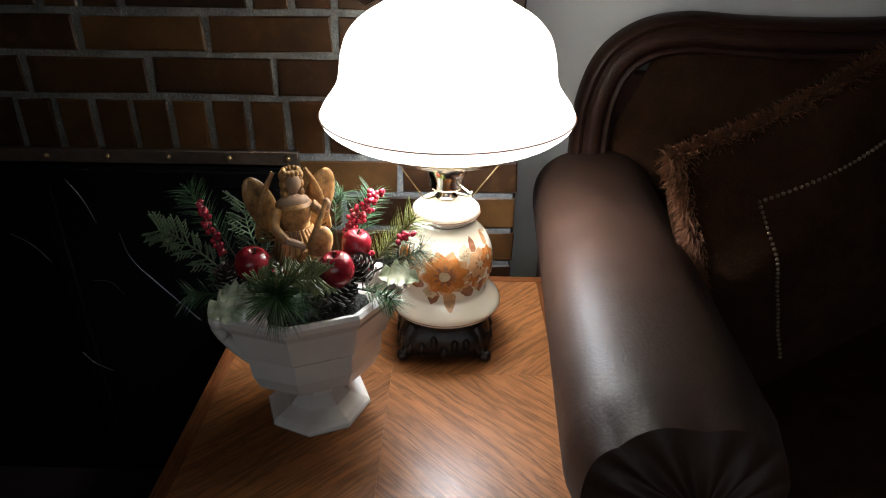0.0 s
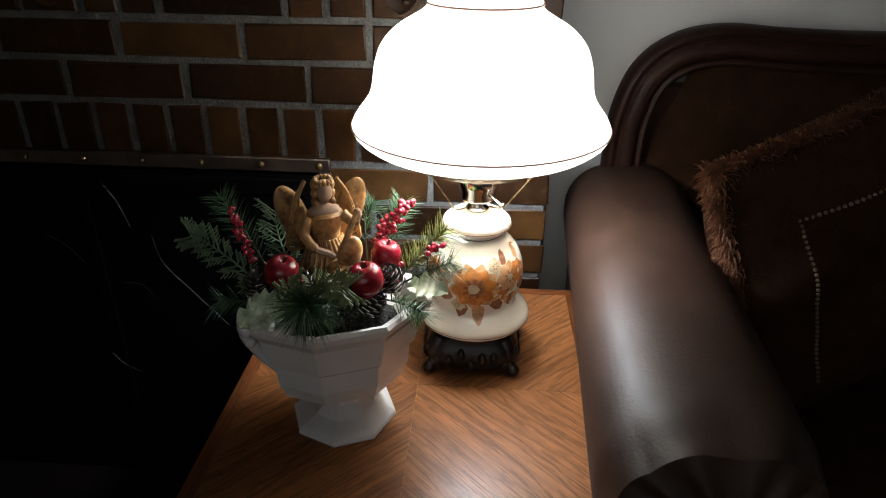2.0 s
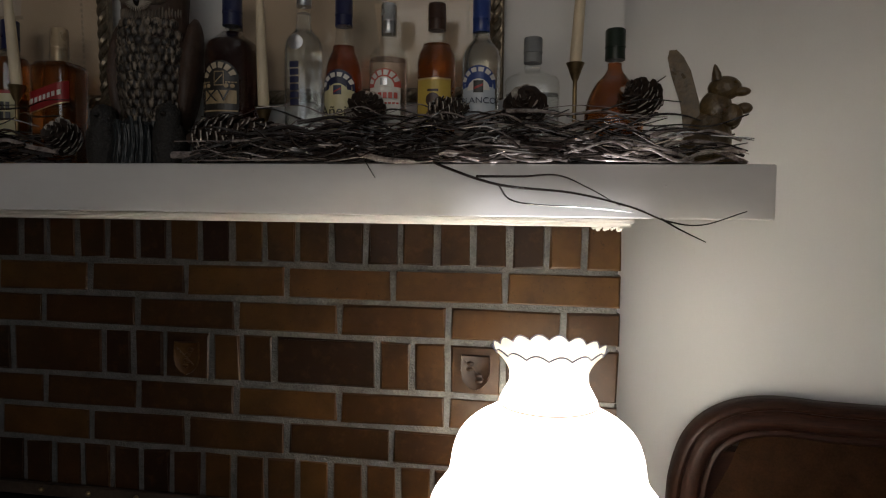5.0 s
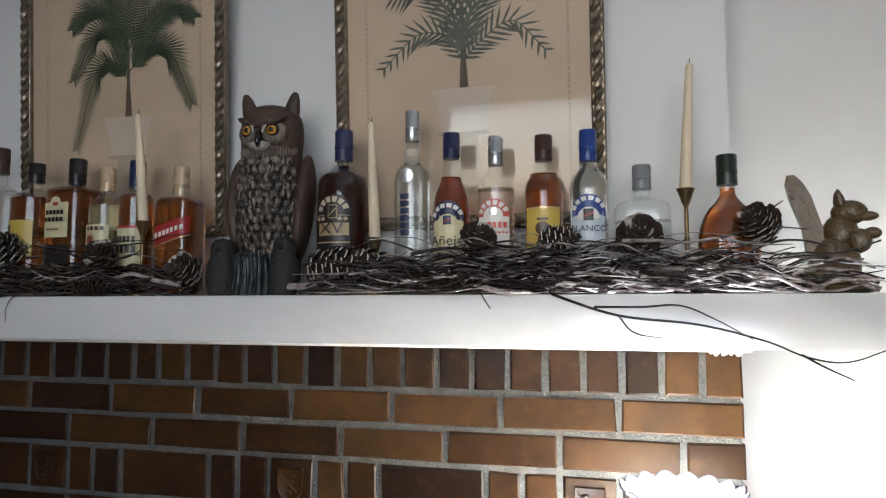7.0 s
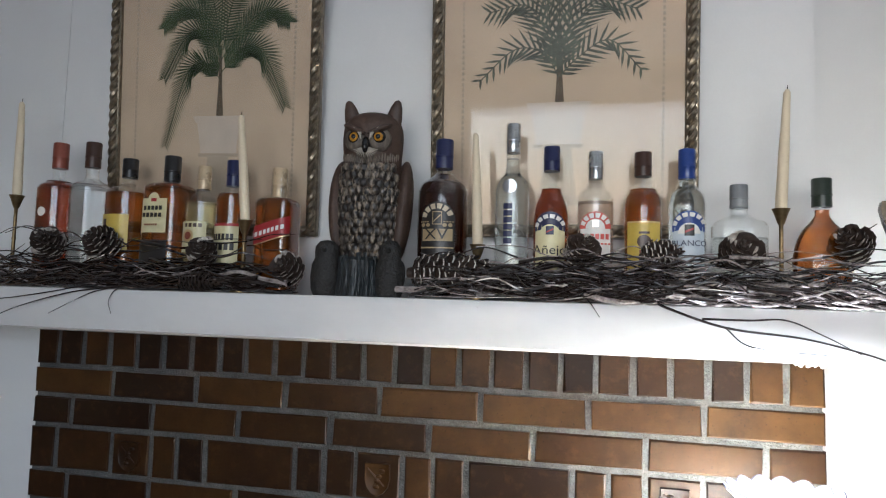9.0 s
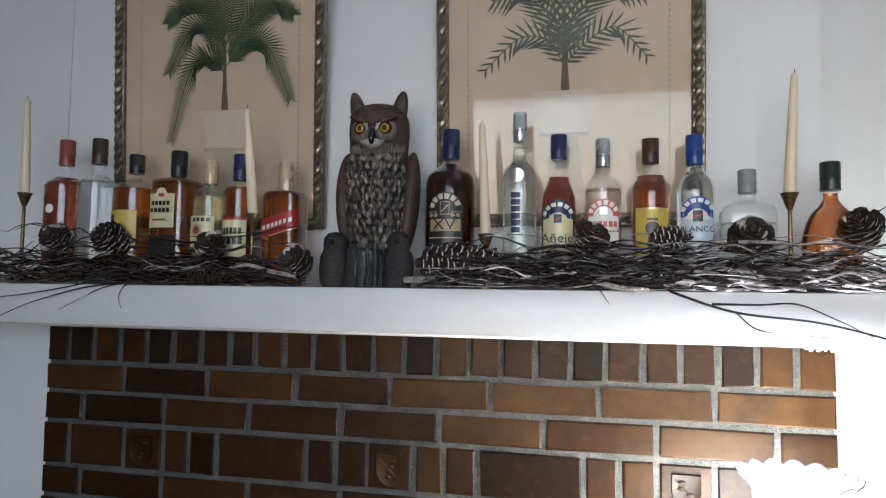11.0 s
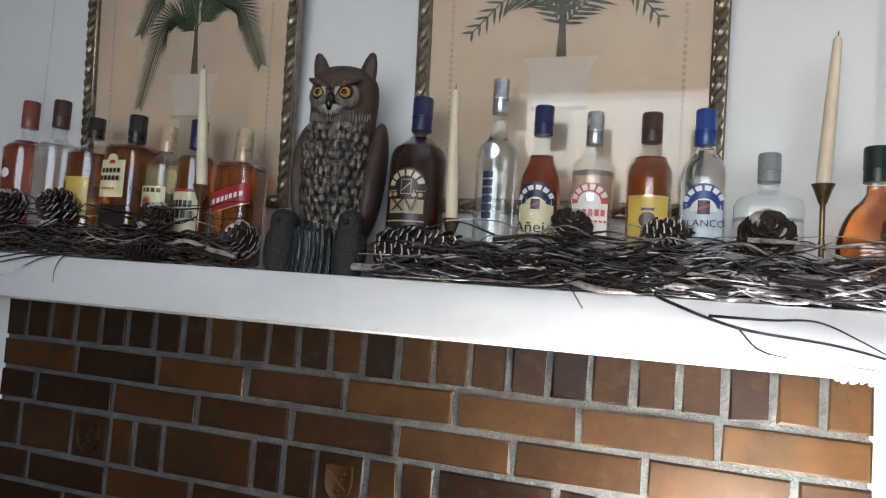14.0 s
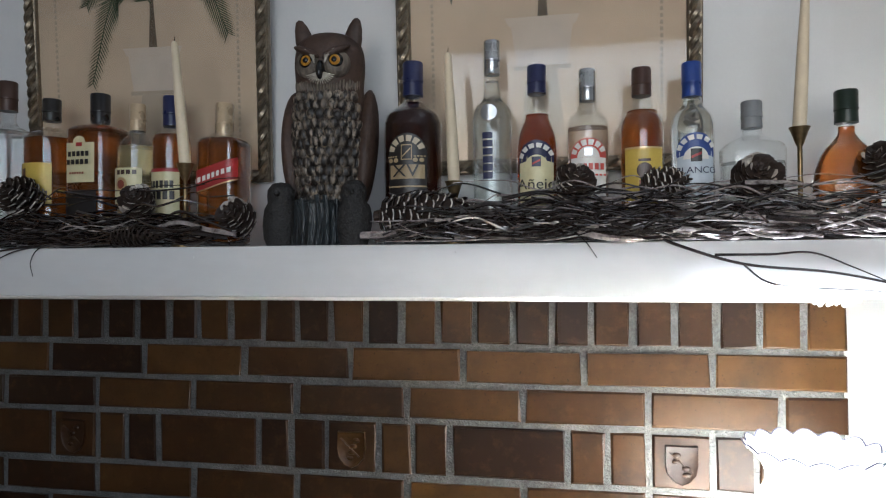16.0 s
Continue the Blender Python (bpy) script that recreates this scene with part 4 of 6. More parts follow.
bottle(-0.2515, 1.686, 0.066, "clear bottle of white rum with a blue and white label", 0.80, CLEAR, CAP_BLUE, 0.055, 0.0150, 0.63, 0.16, lift=0.029, prints=[(rect(-0.030, 0.030, 0.04, 0.11), tint("pale_blue_label", (0.50, 0.56, 0.62)), "label"), (arc(0, 0.108, 0.0, 0.031, -12, 192), BLUE, "label_crest"), (arc(0, 0.098, 0.0, 0.019, 0, 180), WHITE, "label_inner"), (rect(-0.008, 0.008, 0.094, 0.114), BLACK, "emblem"), (slanted(-0.007, 0.007, 0.099, 0.103, 0.006), CRIMSON, "emblem_stripe")] + arc_bars(0.106, 0.0222, 0.0296, 165, 15, WHITE), text=[("BLANCO", 0.014, 0, 0.076, NAVY)])
bottle(-0.1635, 1.62, 0.092, "squat empty clear glass bottle with a grey cap", 0.56, CLEAR, CAP_GREY, 0.042, 0.0155, 0.63, 0.13, power=4, squash=0.7)
bottle(-0.029, 1.63, 0.1, "round-bellied bottle of amber liqueur with a dark green cap", 0.76, liquid("deep_amber_liqueur", (0.50, 0.15, 0.03)), CAP_GREEN, 0.050, 0.0165, 0.33, 0.36, squash=0.6, bulb=True)

# ---- fireplace front ----
surround = thing("fireplace_surround", "aged bronze metal strip with rivets round the fireplace opening", "fireplace frame", pose(0, 0, 0))
part("top_strip", box(bmesh.new(), OPEN_L - 0.012, OPEN_R + 0.012, -0.016, -0.004, 0.724, 0.7495, 0.002), BRONZE, surround)
for x in (OPEN_L, OPEN_R):
    part("side_strip", box(bmesh.new(), x - 0.012, x + 0.012, -0.016, -0.004, FLOOR + 0.002, 0.7235, 0.002), BRONZE, surround)
for k in range(9):
    part("rivet", ball(bmesh.new(), (OPEN_R - 0.003 - 0.1085 * k - (0.0 if k else 0.004), -0.017, 0.737), 0.006, (1, 0.8, 1)), OLD_BRASS, surround)
screen = thing("fire_screen", "black metal fireplace screen with fine curved wire decoration", "fire screen", pose(0, -0.02, FLOOR))
part("mesh_panel", boxes((OPEN_L + 0.014, OPEN_R - 0.014, 0.0, 0.004, 0.01, 0.77)), BLACK_STEEL, screen, "fine black wire mesh")
part("top_bar", box(bmesh.new(), OPEN_L + 0.014, OPEN_R - 0.014, -0.01, -0.001, 0.735, 0.765, 0.002), BLACK_STEEL, screen)
for x in (OPEN_L + 0.026, (OPEN_L + OPEN_R) / 2, OPEN_R - 0.026):
    part("upright", box(bmesh.new(), x - 0.011, x + 0.011, -0.01, -0.001, 0.01, 0.734, 0.002), BLACK_STEEL, screen)
for pts in ([(-0.794, 0.709), (-0.771, 0.668), (-0.758, 0.623)], [(-0.921, 0.599), (-0.887, 0.577), (-0.859, 0.54)], [(-0.721, 0.604), (-0.708, 0.548), (-0.662, 0.49), (-0.602, 0.417)], [(-0.794, 0.503), (-0.759, 0.5), (-0.739, 0.473)], [(-0.854, 0.336), (-0.833, 0.309), (-0.80, 0.29)]):
    part("wire", tube(bmesh.new(), curve_pts([(x, -0.035, z - FLOOR) for x, z in pts], 6), 0.0006, 0.0004, 5), surface("worn_steel_wire", (0.035, 0.035, 0.037), 0.45, metal=0.5, vary=0.3), screen)
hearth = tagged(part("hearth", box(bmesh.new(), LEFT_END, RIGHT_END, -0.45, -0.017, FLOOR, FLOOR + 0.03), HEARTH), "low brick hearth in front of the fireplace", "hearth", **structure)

# ---- window in the wall behind ----
window = thing("window_1", "white framed window letting in grey daylight", "window", pose(0, SOUTH - 0.06, 0), kind="structure")
for x in (WIN[0], (WIN[0] + WIN[1]) / 2 - 0.02, WIN[1] - 0.04):
    part("window_frame", boxes((x, x + 0.04, -0.02, 0.02, WIN[2], WIN[3])), TRIM, window)
for z in (WIN[2], WIN[3] - 0.04):
    part("window_frame", boxes((WIN[0] + 0.041, WIN[1] - 0.041, -0.018, 0.018, z, z + 0.04)), TRIM, window)

# ---- candles ----
IVORY = surface("ivory_wax", (0.66, 0.56, 0.40), 0.5, vary=0.12, big=14, fine=50, relief=0.05)


def candlestick(x, y, top, cup, lean, label):
    ob = thing("candlestick", label, "candlestick", pose(x, y, SHELF + 0.0005), group="candlesticks on the mantel")
    c = cup - SHELF
    part("holder", lathe([(0.024, 0), (0.024, 0.003), (0.012, 0.008), (0.0042, 0.014), (0.0036, c * 0.5), (0.0046, c * 0.52), (0.0036, c * 0.55), (0.0036, c - 0.03), (0.006, c - 0.026), (0.012, c - 0.008), (0.0155, c), (0.0115, c + 0.0005), (0.0105, c - 0.006)], 24), OLD_BRASS, ob, "slender aged brass holder")
    h = top - SHELF
    bm = lathe([(0.0098, c - 0.005), (0.0100, c + 0.02), (0.0088, (c + h) / 2), (0.0058, h - 0.006), (0.003, h - 0.001), (0.0006, h)], 20)
    for v in bm.verts:
        v.co.x += lean * (v.co.z - c) / (h - c)
    candle = part("candle", bm, IVORY, ob, "tall ivory taper candle")
    part("wick", tube(bmesh.new(), [(lean, 0, h - 0.001), (lean + 0.001, 0, h + 0.007)], 0.0009, 0.0006, 5), SOOT, candle)


candlestick(-1.655, -0.13, 1.812, 1.601, -0.006, "slender brass candlestick with an ivory taper candle")
candlestick(-1.098, -0.135, 1.763, 1.547, -0.021, "slender brass candlestick with a leaning ivory candle")
candlestick(-0.628, -0.115, 1.718, 1.505, -0.009, "slender brass candlestick with an ivory taper behind a pine cone")
candlestick(-0.093, -0.075, 1.794, 1.578, 0.012, "slender brass candlestick with an ivory taper candle")

# ---- statues on the mantel: one mesh each ----


def dab(bm, index, make):
    """Run make(bm) and give its faces one material slot."""
    before = set(bm.faces)
    make(bm)
    for f in bm.faces:
        if f not in before:
            f.material_index = index


OWL_BROWN = surface("owl_brown", (0.056, 0.031, 0.020), 0.6, vary=0.4, big=20, fine=160, relief=0.5, depth=0.002)
OWL_PALE = surface("owl_pale_face", (0.13, 0.105, 0.08), 0.65, vary=0.8, big=70, fine=220, relief=0.6, depth=0.003, dark=(0.05, 0.04, 0.03), squash=(1, 1, 0.4))
OWL_WHITE = surface("owl_whiskers", (0.42, 0.38, 0.32), 0.6, vary=0.4, big=90, relief=0.2)
OWL_EYE = surface("owl_eye", (0.40, 0.19, 0.02), 0.12, vary=0.2, relief=0)
GLOSS_BLACK = surface("gloss_black", (0.008, 0.008, 0.008), 0.12, vary=0.1, relief=0)


def streaked(name, pale, dark, scale, lo, hi):
    """Pale surface with crisp dark upright streaks."""
    m, t, b = nodes_of(name)
    v = coords(t, (1, 1, 0.32))
    n1, n2 = noise_of(t, v, scale, 4, 0.65), noise_of(t, v, scale * 0.3, 2)
    c = ramp(t, n1, [(lo, dark), (hi, pale)])
    c = mix(t, ramp(t, n2, [(0.4, (0, 0, 0)), (0.65, (0.7, 0.7, 0.7))]), c, shade2(dark, 2.2))
    t.links.new(c, b.inputs["Base Color"])
    b.inputs["Roughness"].default_value = 0.42
    bump(t, b, n1, 0.8, 0.003)
    return m


OWL_GREY = streaked("owl_breast", (0.25, 0.205, 0.155), (0.008, 0.006, 0.005), 140, 0.47, 0.58)


def owl_mesh():
    bm = bmesh.new()
    prof = [(0.030, 0.0), (0.038, 0.02), (0.047, 0.07), (0.057, 0.13), (0.063, 0.19), (0.060, 0.235), (0.057, 0.262), (0.0585, 0.285), (0.0595, 0.31), (0.055, 0.335), (0.038, 0.352), (0.012, 0.358), (0.0, 0.3585)]
    dab(bm, 0, lambda b: lathe([(max(0.0, p.x), p.z) for p in curve_pts([(r, 0, z) for r, z in prof], 3)], 36, b, squash=(1, 0.86)))
    for s in (-1, 1):
        dab(bm, 0, lambda b: lathe([(0.017, 0.0), (0.0155, 0.018), (0.0115, 0.036), (0.006, 0.048), (0.0, 0.051)], 12, b, pose(s * 0.038, -0.006, 0.333, 8, s * 14, 0), (1, 0.55)))
        dab(bm, 0, lambda b: ball(b, (0, 0, 0), 1, (0.022, 0.048, 0.105), 18, 14, pose(s * 0.057, 0.014, 0.165, -6, s * 5, s * 14)))
        dab(bm, 0, lambda b: ball(b, (0, 0, 0), 1, (0.010, 0.022, 0.05), 12, 10, pose(s * 0.036, 0.03, 0.05, -4, s * 4, 0)))
        dab(bm, 2, lambda b: ball(b, (0, 0, 0), 1, (0.0225, 0.011, 0.0225), 18, 12, pose(s * 0.0245, -0.0480, 0.296, 0, 0, s * 20)))
        dab(bm, 4, lambda b: ball(b, (0, 0, 0), 1, (0.0135, 0.008, 0.0135), 18, 12, pose(s * 0.0238, -0.0540, 0.2985, 0, 0, s * 14)))
        dab(bm, 3, lambda b: ball(b, (0, 0, 0), 1, (0.0104, 0.0075, 0.0104), 18, 12, pose(s * 0.0236, -0.0560, 0.2985, 0, 0, s * 14)))
        dab(bm, 4, lambda b: ball(b, (0, 0, 0), 1, (0.0058, 0.0045, 0.0058), 14, 10, pose(s * 0.0234, -0.0600, 0.2985, 0, 0, s * 14)))
        dab(bm, 0, lambda b: ball(b, (0, 0, 0), 1, (0.026, 0.011, 0.0065), 14, 8, pose(s * 0.0245, -0.0535, 0.3145, 0, s * -24, s * 18)))
    dab(bm, 4, lambda b: ball(b, (0, 0, 0), 1, (0.0072, 0.0105, 0.0165), 12, 10, pose(0, -0.0605, 0.283, -14, 0, 0)))
    for k in range(26):
        a = math.radians(-162 + 144 * k / 25)
        drop = 0.011 * abs(math.sin(a)) ** 2
        dab(bm, 2, lambda b: ball(b, (0, 0, 0), 1, (0.0036, 0.0045, 0.015), 6, 5, pose(0.053 * math.cos(a), 0.047 * math.sin(a), 0.262 - drop + random.uniform(-0.003, 0.003), 12, 0, math.degrees(a) + 90)))
    for k in range(15):
        a = math.radians(195 + 150 * k / 14)
        dab(bm, 5, lambda b: tube(b, [(0.006 * math.cos(a), -0.0635, 0.278 + 0.005 * math.sin(a)), (0.024 * math.cos(a), -0.0585, 0.279 + 0.019 * math.sin(a))], 0.0017, 0.0006, 5))
    for s in (-1, 1):
        for k in range(5):
            dab(bm, 5, lambda b: tube(b, [(s * 0.008, -0.0645, 0.293 + 0.003 * k), (s * (0.016 + 0.002 * k), -0.064, 0.308 + 0.002 * k)], 0.0014, 0.0006, 5))
    for row in range(15):
        z = 0.242 - 0.0152 * row
        n = 10 if row % 2 else 9
        for k in range(n):
            a = math.radians(-160 + 140 * (k + (0.5 if row % 2 == 0 else 0.0)) / 9.5)
            r = 0.0595 - 0.020 * max(0, (0.14 - z) / 0.14) - 0.004 * max(0, (z - 0.2) / 0.04)
            dab(bm, 1, lambda b: ball(b, (0, 0, 0), 1, (0.0098, 0.0075, 0.0118), 10, 7, pose(r * math.cos(a), 0.86 * r * math.sin(a), z + random.uniform(-0.002, 0.002), 22, random.uniform(-9, 9), math.degrees(a) + 90)))
    return bm


owl = part("owl_statue", owl_mesh(), [OWL_BROWN, OWL_GREY, OWL_PALE, OWL_EYE, GLOSS_BLACK, OWL_WHITE])
owl.matrix_world = pose(-0.850, -0.088, SHELF, 0, 0, 5) @ Matrix.Scale(1.026, 4)
tagged(owl, "brown horned owl statue with yellow eyes and grey breast feathers", "statue")

STUMP = surface("black_stump", (0.014, 0.018, 0.020), 0.35, vary=0.9, big=50, fine=160, relief=0.9, depth=0.004, squash=(1, 1, 0.25))
STONE_BIRD = surface("dark_stone", (0.020, 0.018, 0.016), 0.6, vary=0.8, big=70, fine=260, relief=0.9, depth=0.004)


def bird_pair():
    bm = bmesh.new()
    for s, k in ((-0.072, 1.0), (0.058, 0.9)):
        dab(bm, 1, lambda b: lathe([(0.024 * k, 0), (0.029 * k, 0.012), (0.031 * k, 0.035), (0.0285 * k, 0.06), (0.0225 * k, 0.072), (0.0235 * k, 0.082), (0.0225 * k, 0.094), (0.014 * k, 0.104), (0.0, 0.107)], 22, b, pose(s, 0, 0), (1, 0.9)))
        dab(bm, 1, lambda b: ball(b, (s + 0.004, -0.021 * k, 0.086), 0.008, (0.6, 1.1, 0.6), 8, 6))
        for q in (-1, 1):
            dab(bm, 1, lambda b: ball(b, (s + q * 0.024 * k, 0.004, 0.042), 0.012, (0.55, 1.2, 2.2), 10, 8))
    dab(bm, 0, lambda b: lathe([(0.036, 0), (0.033, 0.02), (0.031, 0.05), (0.034, 0.068), (0.03, 0.074), (0.022, 0.07)], 26, b, pose(-0.008, 0.004, 0)))
    for k in range(16):
        a = 2 * math.pi * k / 16
        dab(bm, 0, lambda b: tube(b, curve_pts([(-0.008 + 0.036 * math.cos(a), 0.004 + 0.036 * math.sin(a), 0.0), (-0.008 + 0.033 * math.cos(a + 0.1), 0.004 + 0.033 * math.sin(a + 0.1), 0.04), (-0.008 + 0.034 * math.cos(a), 0.004 + 0.034 * math.sin(a), random.uniform(0.066, 0.084))], 3), 0.0065, 0.004, 6))
    return bm


birds = part("bird_figurine", bird_pair(), [STUMP, STONE_BIRD])
birds.matrix_world = pose(-0.844, -0.150, SHELF, 0, 0, -4)
tagged(birds, "dark figurine of two round birds beside a black stump", "figurine")

CARVED = surface("gilded_carving", (0.095, 0.062, 0.022), 0.3, vary=0.7, big=30, fine=180, relief=0.6, depth=0.003, dark=(0.05, 0.035, 0.02))


def squirrel_mesh():
    bm = bmesh.new()
    for p, r, sq in (((0.085, 0, 0.045), 0.036, (1, 0.85, 1.25)), ((0.095, 0, 0.09), 0.025, (1, 0.9, 1.25)), ((0.107, -0.004, 0.122), 0.020, (1.25, 0.85, 0.95)), ((0.130, -0.008, 0.115), 0.0105, (1.4, 0.8, 0.7)), ((0.07, -0.024, 0.03), 0.024, (1.1, 0.7, 1.0)), ((0.07, 0.024, 0.03), 0.024, (1.1, 0.7, 1.0)), ((0.118, -0.018, 0.078), 0.012, (1.3, 0.8, 1.5)), ((0.118, 0.018, 0.078), 0.012, (1.3, 0.8, 1.5)), ((0.136, -0.004, 0.090), 0.010, (1.2, 1, 0.9)), ((0.09, 0, 0.008), 0.05, (1.1, 0.7, 0.2))):
        ball(bm, p, r, sq, 16, 12)
    for s in (-1, 1):
        lathe([(0.0075, 0), (0.0068, 0.010), (0.003, 0.021), (0, 0.025)], 10, bm, pose(0.096, s * 0.012, 0.134, s * -10, -10, 0))
        ball(bm, (0.122, s * 0.017 - 0.005, 0.128), 0.0035, (1, 1, 1), 8, 6)
    tail = [bm.verts.new((x + q * 0.4, y, z)) for z, x, w in ((0.0, 0.06, 0.02), (0.05, 0.05, 0.022), (0.10, 0.045, 0.026), (0.15, 0.030, 0.028), (0.172, 0.022, 0.022), (0.184, 0.018, 0.010)) for q in (0,) for x, y in ((x + 0.012 - w * 0.55, -0.013), (x + 0.012 + w * 0.55, -0.015), (x + 0.012 + w * 0.55, 0.015), (x + 0.012 - w * 0.55, 0.013))]
    for i in range(5):
        for k in range(4):
            bm.faces.new((tail[4 * i + k], tail[4 * i + (k + 1) % 4], tail[4 * i + 4 + (k + 1) % 4], tail[4 * i + 4 + k]))
    bm.faces.new(tail[-4:])
    return bm


squirrel = part("squirrel_figurine", squirrel_mesh(), CARVED)
squirrel.matrix_world = pose(0.03, -0.098, SHELF, 0, 0, -12)
tagged(squirrel, "carved golden brown squirrel figurine with a raised tail", "figurine")

# ---- pine cones ----
CONE = surface("pine_cone_scale", (0.032, 0.019, 0.013), 0.6, vary=0.6, big=60, fine=240, relief=0.5, depth=0.001)
CONE_TIP = surface("frosted_scale_tip", (0.60, 0.56, 0.50), 0.55, vary=0.6, big=90, fine=240, relief=0.4, dark=(0.10, 0.075, 0.055))


def cone_mesh(length, radius, rows, tips=True, spread=1.0):
    """Scales in spirals round a core; the cone points along its own z."""
    bm = bmesh.new()
    lathe([(radius * 0.25, 0), (radius * 0.5, length * 0.2), (radius * 0.42, length * 0.6), (radius * 0.15, length * 0.95), (0, length)], 10, bm)
    for i in range(rows):
        t = i / (rows - 1)
        a = i * 2.39996 + random.uniform(-0.16, 0.16)
        env = radius * (math.sin(math.pi * min(1, 0.22 + 0.78 * t) ** 0.9) ** 0.7 if t < 0.97 else 0.2)
        env = max(env, radius * 0.22) * random.uniform(0.86, 1.08)
        z = length * (0.05 + 0.90 * t)
        u = Vector((math.cos(a), math.sin(a), 0))
        w = Vector((-u.y, u.x, 0)) * env * 0.40
        up = Vector((0, 0, length * (0.03 + 0.10 * t) * spread + env * 0.16))
        p0, p1, p2 = u * env * 0.25 + Vector((0, 0, z)), u * env * 0.82 + Vector((0, 0, z)) + up * 0.5, u * env * 1.0 + Vector((0, 0, z)) + up
        thick = Vector((0, 0, -env * 0.075))
        p3 = p2 + u * env * 0.07 + up * 0.12
        top = [p0 - w * 0.4, p1 - w, p2 - w * 0.72, p3, p2 + w * 0.72, p1 + w, p0 + w * 0.4]
        vt = [bm.verts.new(p) for p in top]
        vb = [bm.verts.new(p + thick) for p in top]
        bm.faces.new((vt[0], vt[1], vt[5], vt[6])), bm.faces.new(vb[::-1])
        outer = bm.faces.new((vt[1], vt[2], vt[3], vt[4], vt[5]))
        outer.material_index = 1 if tips and i % 4 == 0 else 0
        for k in range(7):
            f = bm.faces.new((vt[k], vt[(k + 1) % 7], vb[(k + 1) % 7], vb[k]))
            if tips and k in (2, 3):
                f.material_index = 1
    return bm


def cone(x, y, z, length, radius, rows, rx, ry, rz, label, tips=True):
    ob = part("pine_cone", cone_mesh(length, radius, rows, tips), [CONE, CONE_TIP], smooth=False)
    ob.matrix_world = pose(x, y, z, rx, ry, rz)
    return tagged(ob, label, "pine cone", "pine cones on the mantel")


FROSTED = "open brown pine cone with frosted scale tips on the twigs"
cone(-1.5580, -0.1130, 1.4820, 0.07, 0.035, 66, 64, 20, 0, FROSTED)
cone(-1.4120, -0.1160, 1.4810, 0.07, 0.036, 66, 60, -20, 0, FROSTED)
cone(-1.190, -0.125, 1.470, 0.058, 0.030, 58, 62, 20, 10, FROSTED)
cone(-1.205, -0.184, 1.4215, 0.095, 0.019, 90, 0, 90, 0, "slim closed brown pine cone lying on the mantel", False)
cone(-0.9940, -0.1210, 1.4410, 0.058, 0.033, 58, 68, -18, 0, "round open pine cone standing beside the bird figurine")
cone(-0.7560, -0.1390, 1.4490, 0.175, 0.036, 130, 0, 88, 2, "long large open pine cone lying on the twigs")
cone(-0.4450, -0.1190, 1.4770, 0.06, 0.0325, 58, 48, 28, 0, "small open pine cone with white frosted tips")
cone(-0.3360, -0.1200, 1.4840, 0.07, 0.028, 66, 10, 78, 0, "dark open pine cone lying in the twigs")
cone(-0.1710, -0.1130, 1.4830, 0.062, 0.0345, 66, 66, -14, 4, "round open pine cone with white frosted tips")
cone(0.0270, -0.0750, 1.4940, 0.068, 0.035, 66, 48, -35, -10, "dark open pine cone leaning on the squirrel figurine")

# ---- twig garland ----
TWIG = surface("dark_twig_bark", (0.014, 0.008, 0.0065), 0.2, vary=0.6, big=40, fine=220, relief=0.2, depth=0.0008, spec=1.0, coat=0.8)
# Pale bark of the thick twig; on thinner ones the colour paints silver highlights.
TWIG_PALE_SHINE = surface("pale_twig_bark_and_shine", (0.36, 0.315, 0.30), 0.2, vary=0.7, big=50, fine=220, relief=0.3, depth=0.0008, spec=0.9, coat=0.7, dark=(0.05, 0.035, 0.03))
garland = thing("twig_garland", "tangled garland of dark grapevine twigs along the mantel", "garland", pose(0, 0, SHELF))
rng = random.Random(11)


def twig(pts, r0, r1=0.0007, n=7, bark=None):
    return part("twig", tube(bmesh.new(), curve_pts(pts, n), r0, r1, 6), bark or TWIG, garland)


def wander(x, y, z, length, sign, rise):
    pts, steps = [], max(4, int(length / 0.045))
    for i in range(steps + 1):
        t = i / steps
        pts.append((x + sign * length * t, min(-0.118, max(-0.206 if x > -0.6 else -0.190, y + rng.uniform(-0.016, 0.016) + 0.012 * math.sin(i * 0.9 + x * 9))), max(0.004, z + rise * t + rng.uniform(-0.012, 0.012))))
    return pts


for i in range(390):
    left = i % 5 in (0, 1)
    sign = rng.choice((-1, 1))
    length = rng.uniform(0.16, 0.52)
    lo, hi = (-1.79, -0.975) if left else (-0.75, 0.16)
    x = rng.uniform(lo, hi)
    x_end = x + sign * length
    if x_end < lo or x_end > hi:
        sign = -sign
        length = min(length, (hi - x) if sign > 0 else (x - lo))
    if length < 0.07:
        continue
    z = abs(rng.gauss(0.0, 0.027)) + 0.005
    pts = wander(x, rng.uniform(-0.198 if not left else -0.182, -0.125), z, length, sign, rng.uniform(-0.012, 0.024))
    # highlights painted as pale colour, mostly on twigs at the lamp end
    twig(pts, rng.choice((0.0014, 0.0020, 0.0026, 0.0034, 0.005)), bark=TWIG_PALE_SHINE if x > -0.6 and i % 3 == 0 or i % 13 == 0 else TWIG)
    if rng.random() < 0.45:
        q = pts[len(pts) // 2]
        s2 = rng.uniform(0.04, 0.12) * sign
        if lo < q[0] + s2 < hi:
            twig([q, (q[0] + s2 * 0.5, q[1] - 0.01, max(0.004, q[2] + rng.uniform(-0.005, 0.02))), (q[0] + s2, max(-0.188, q[1] - 0.012), max(0.004, q[2] + rng.uniform(-0.01, 0.035)))], 0.0018)
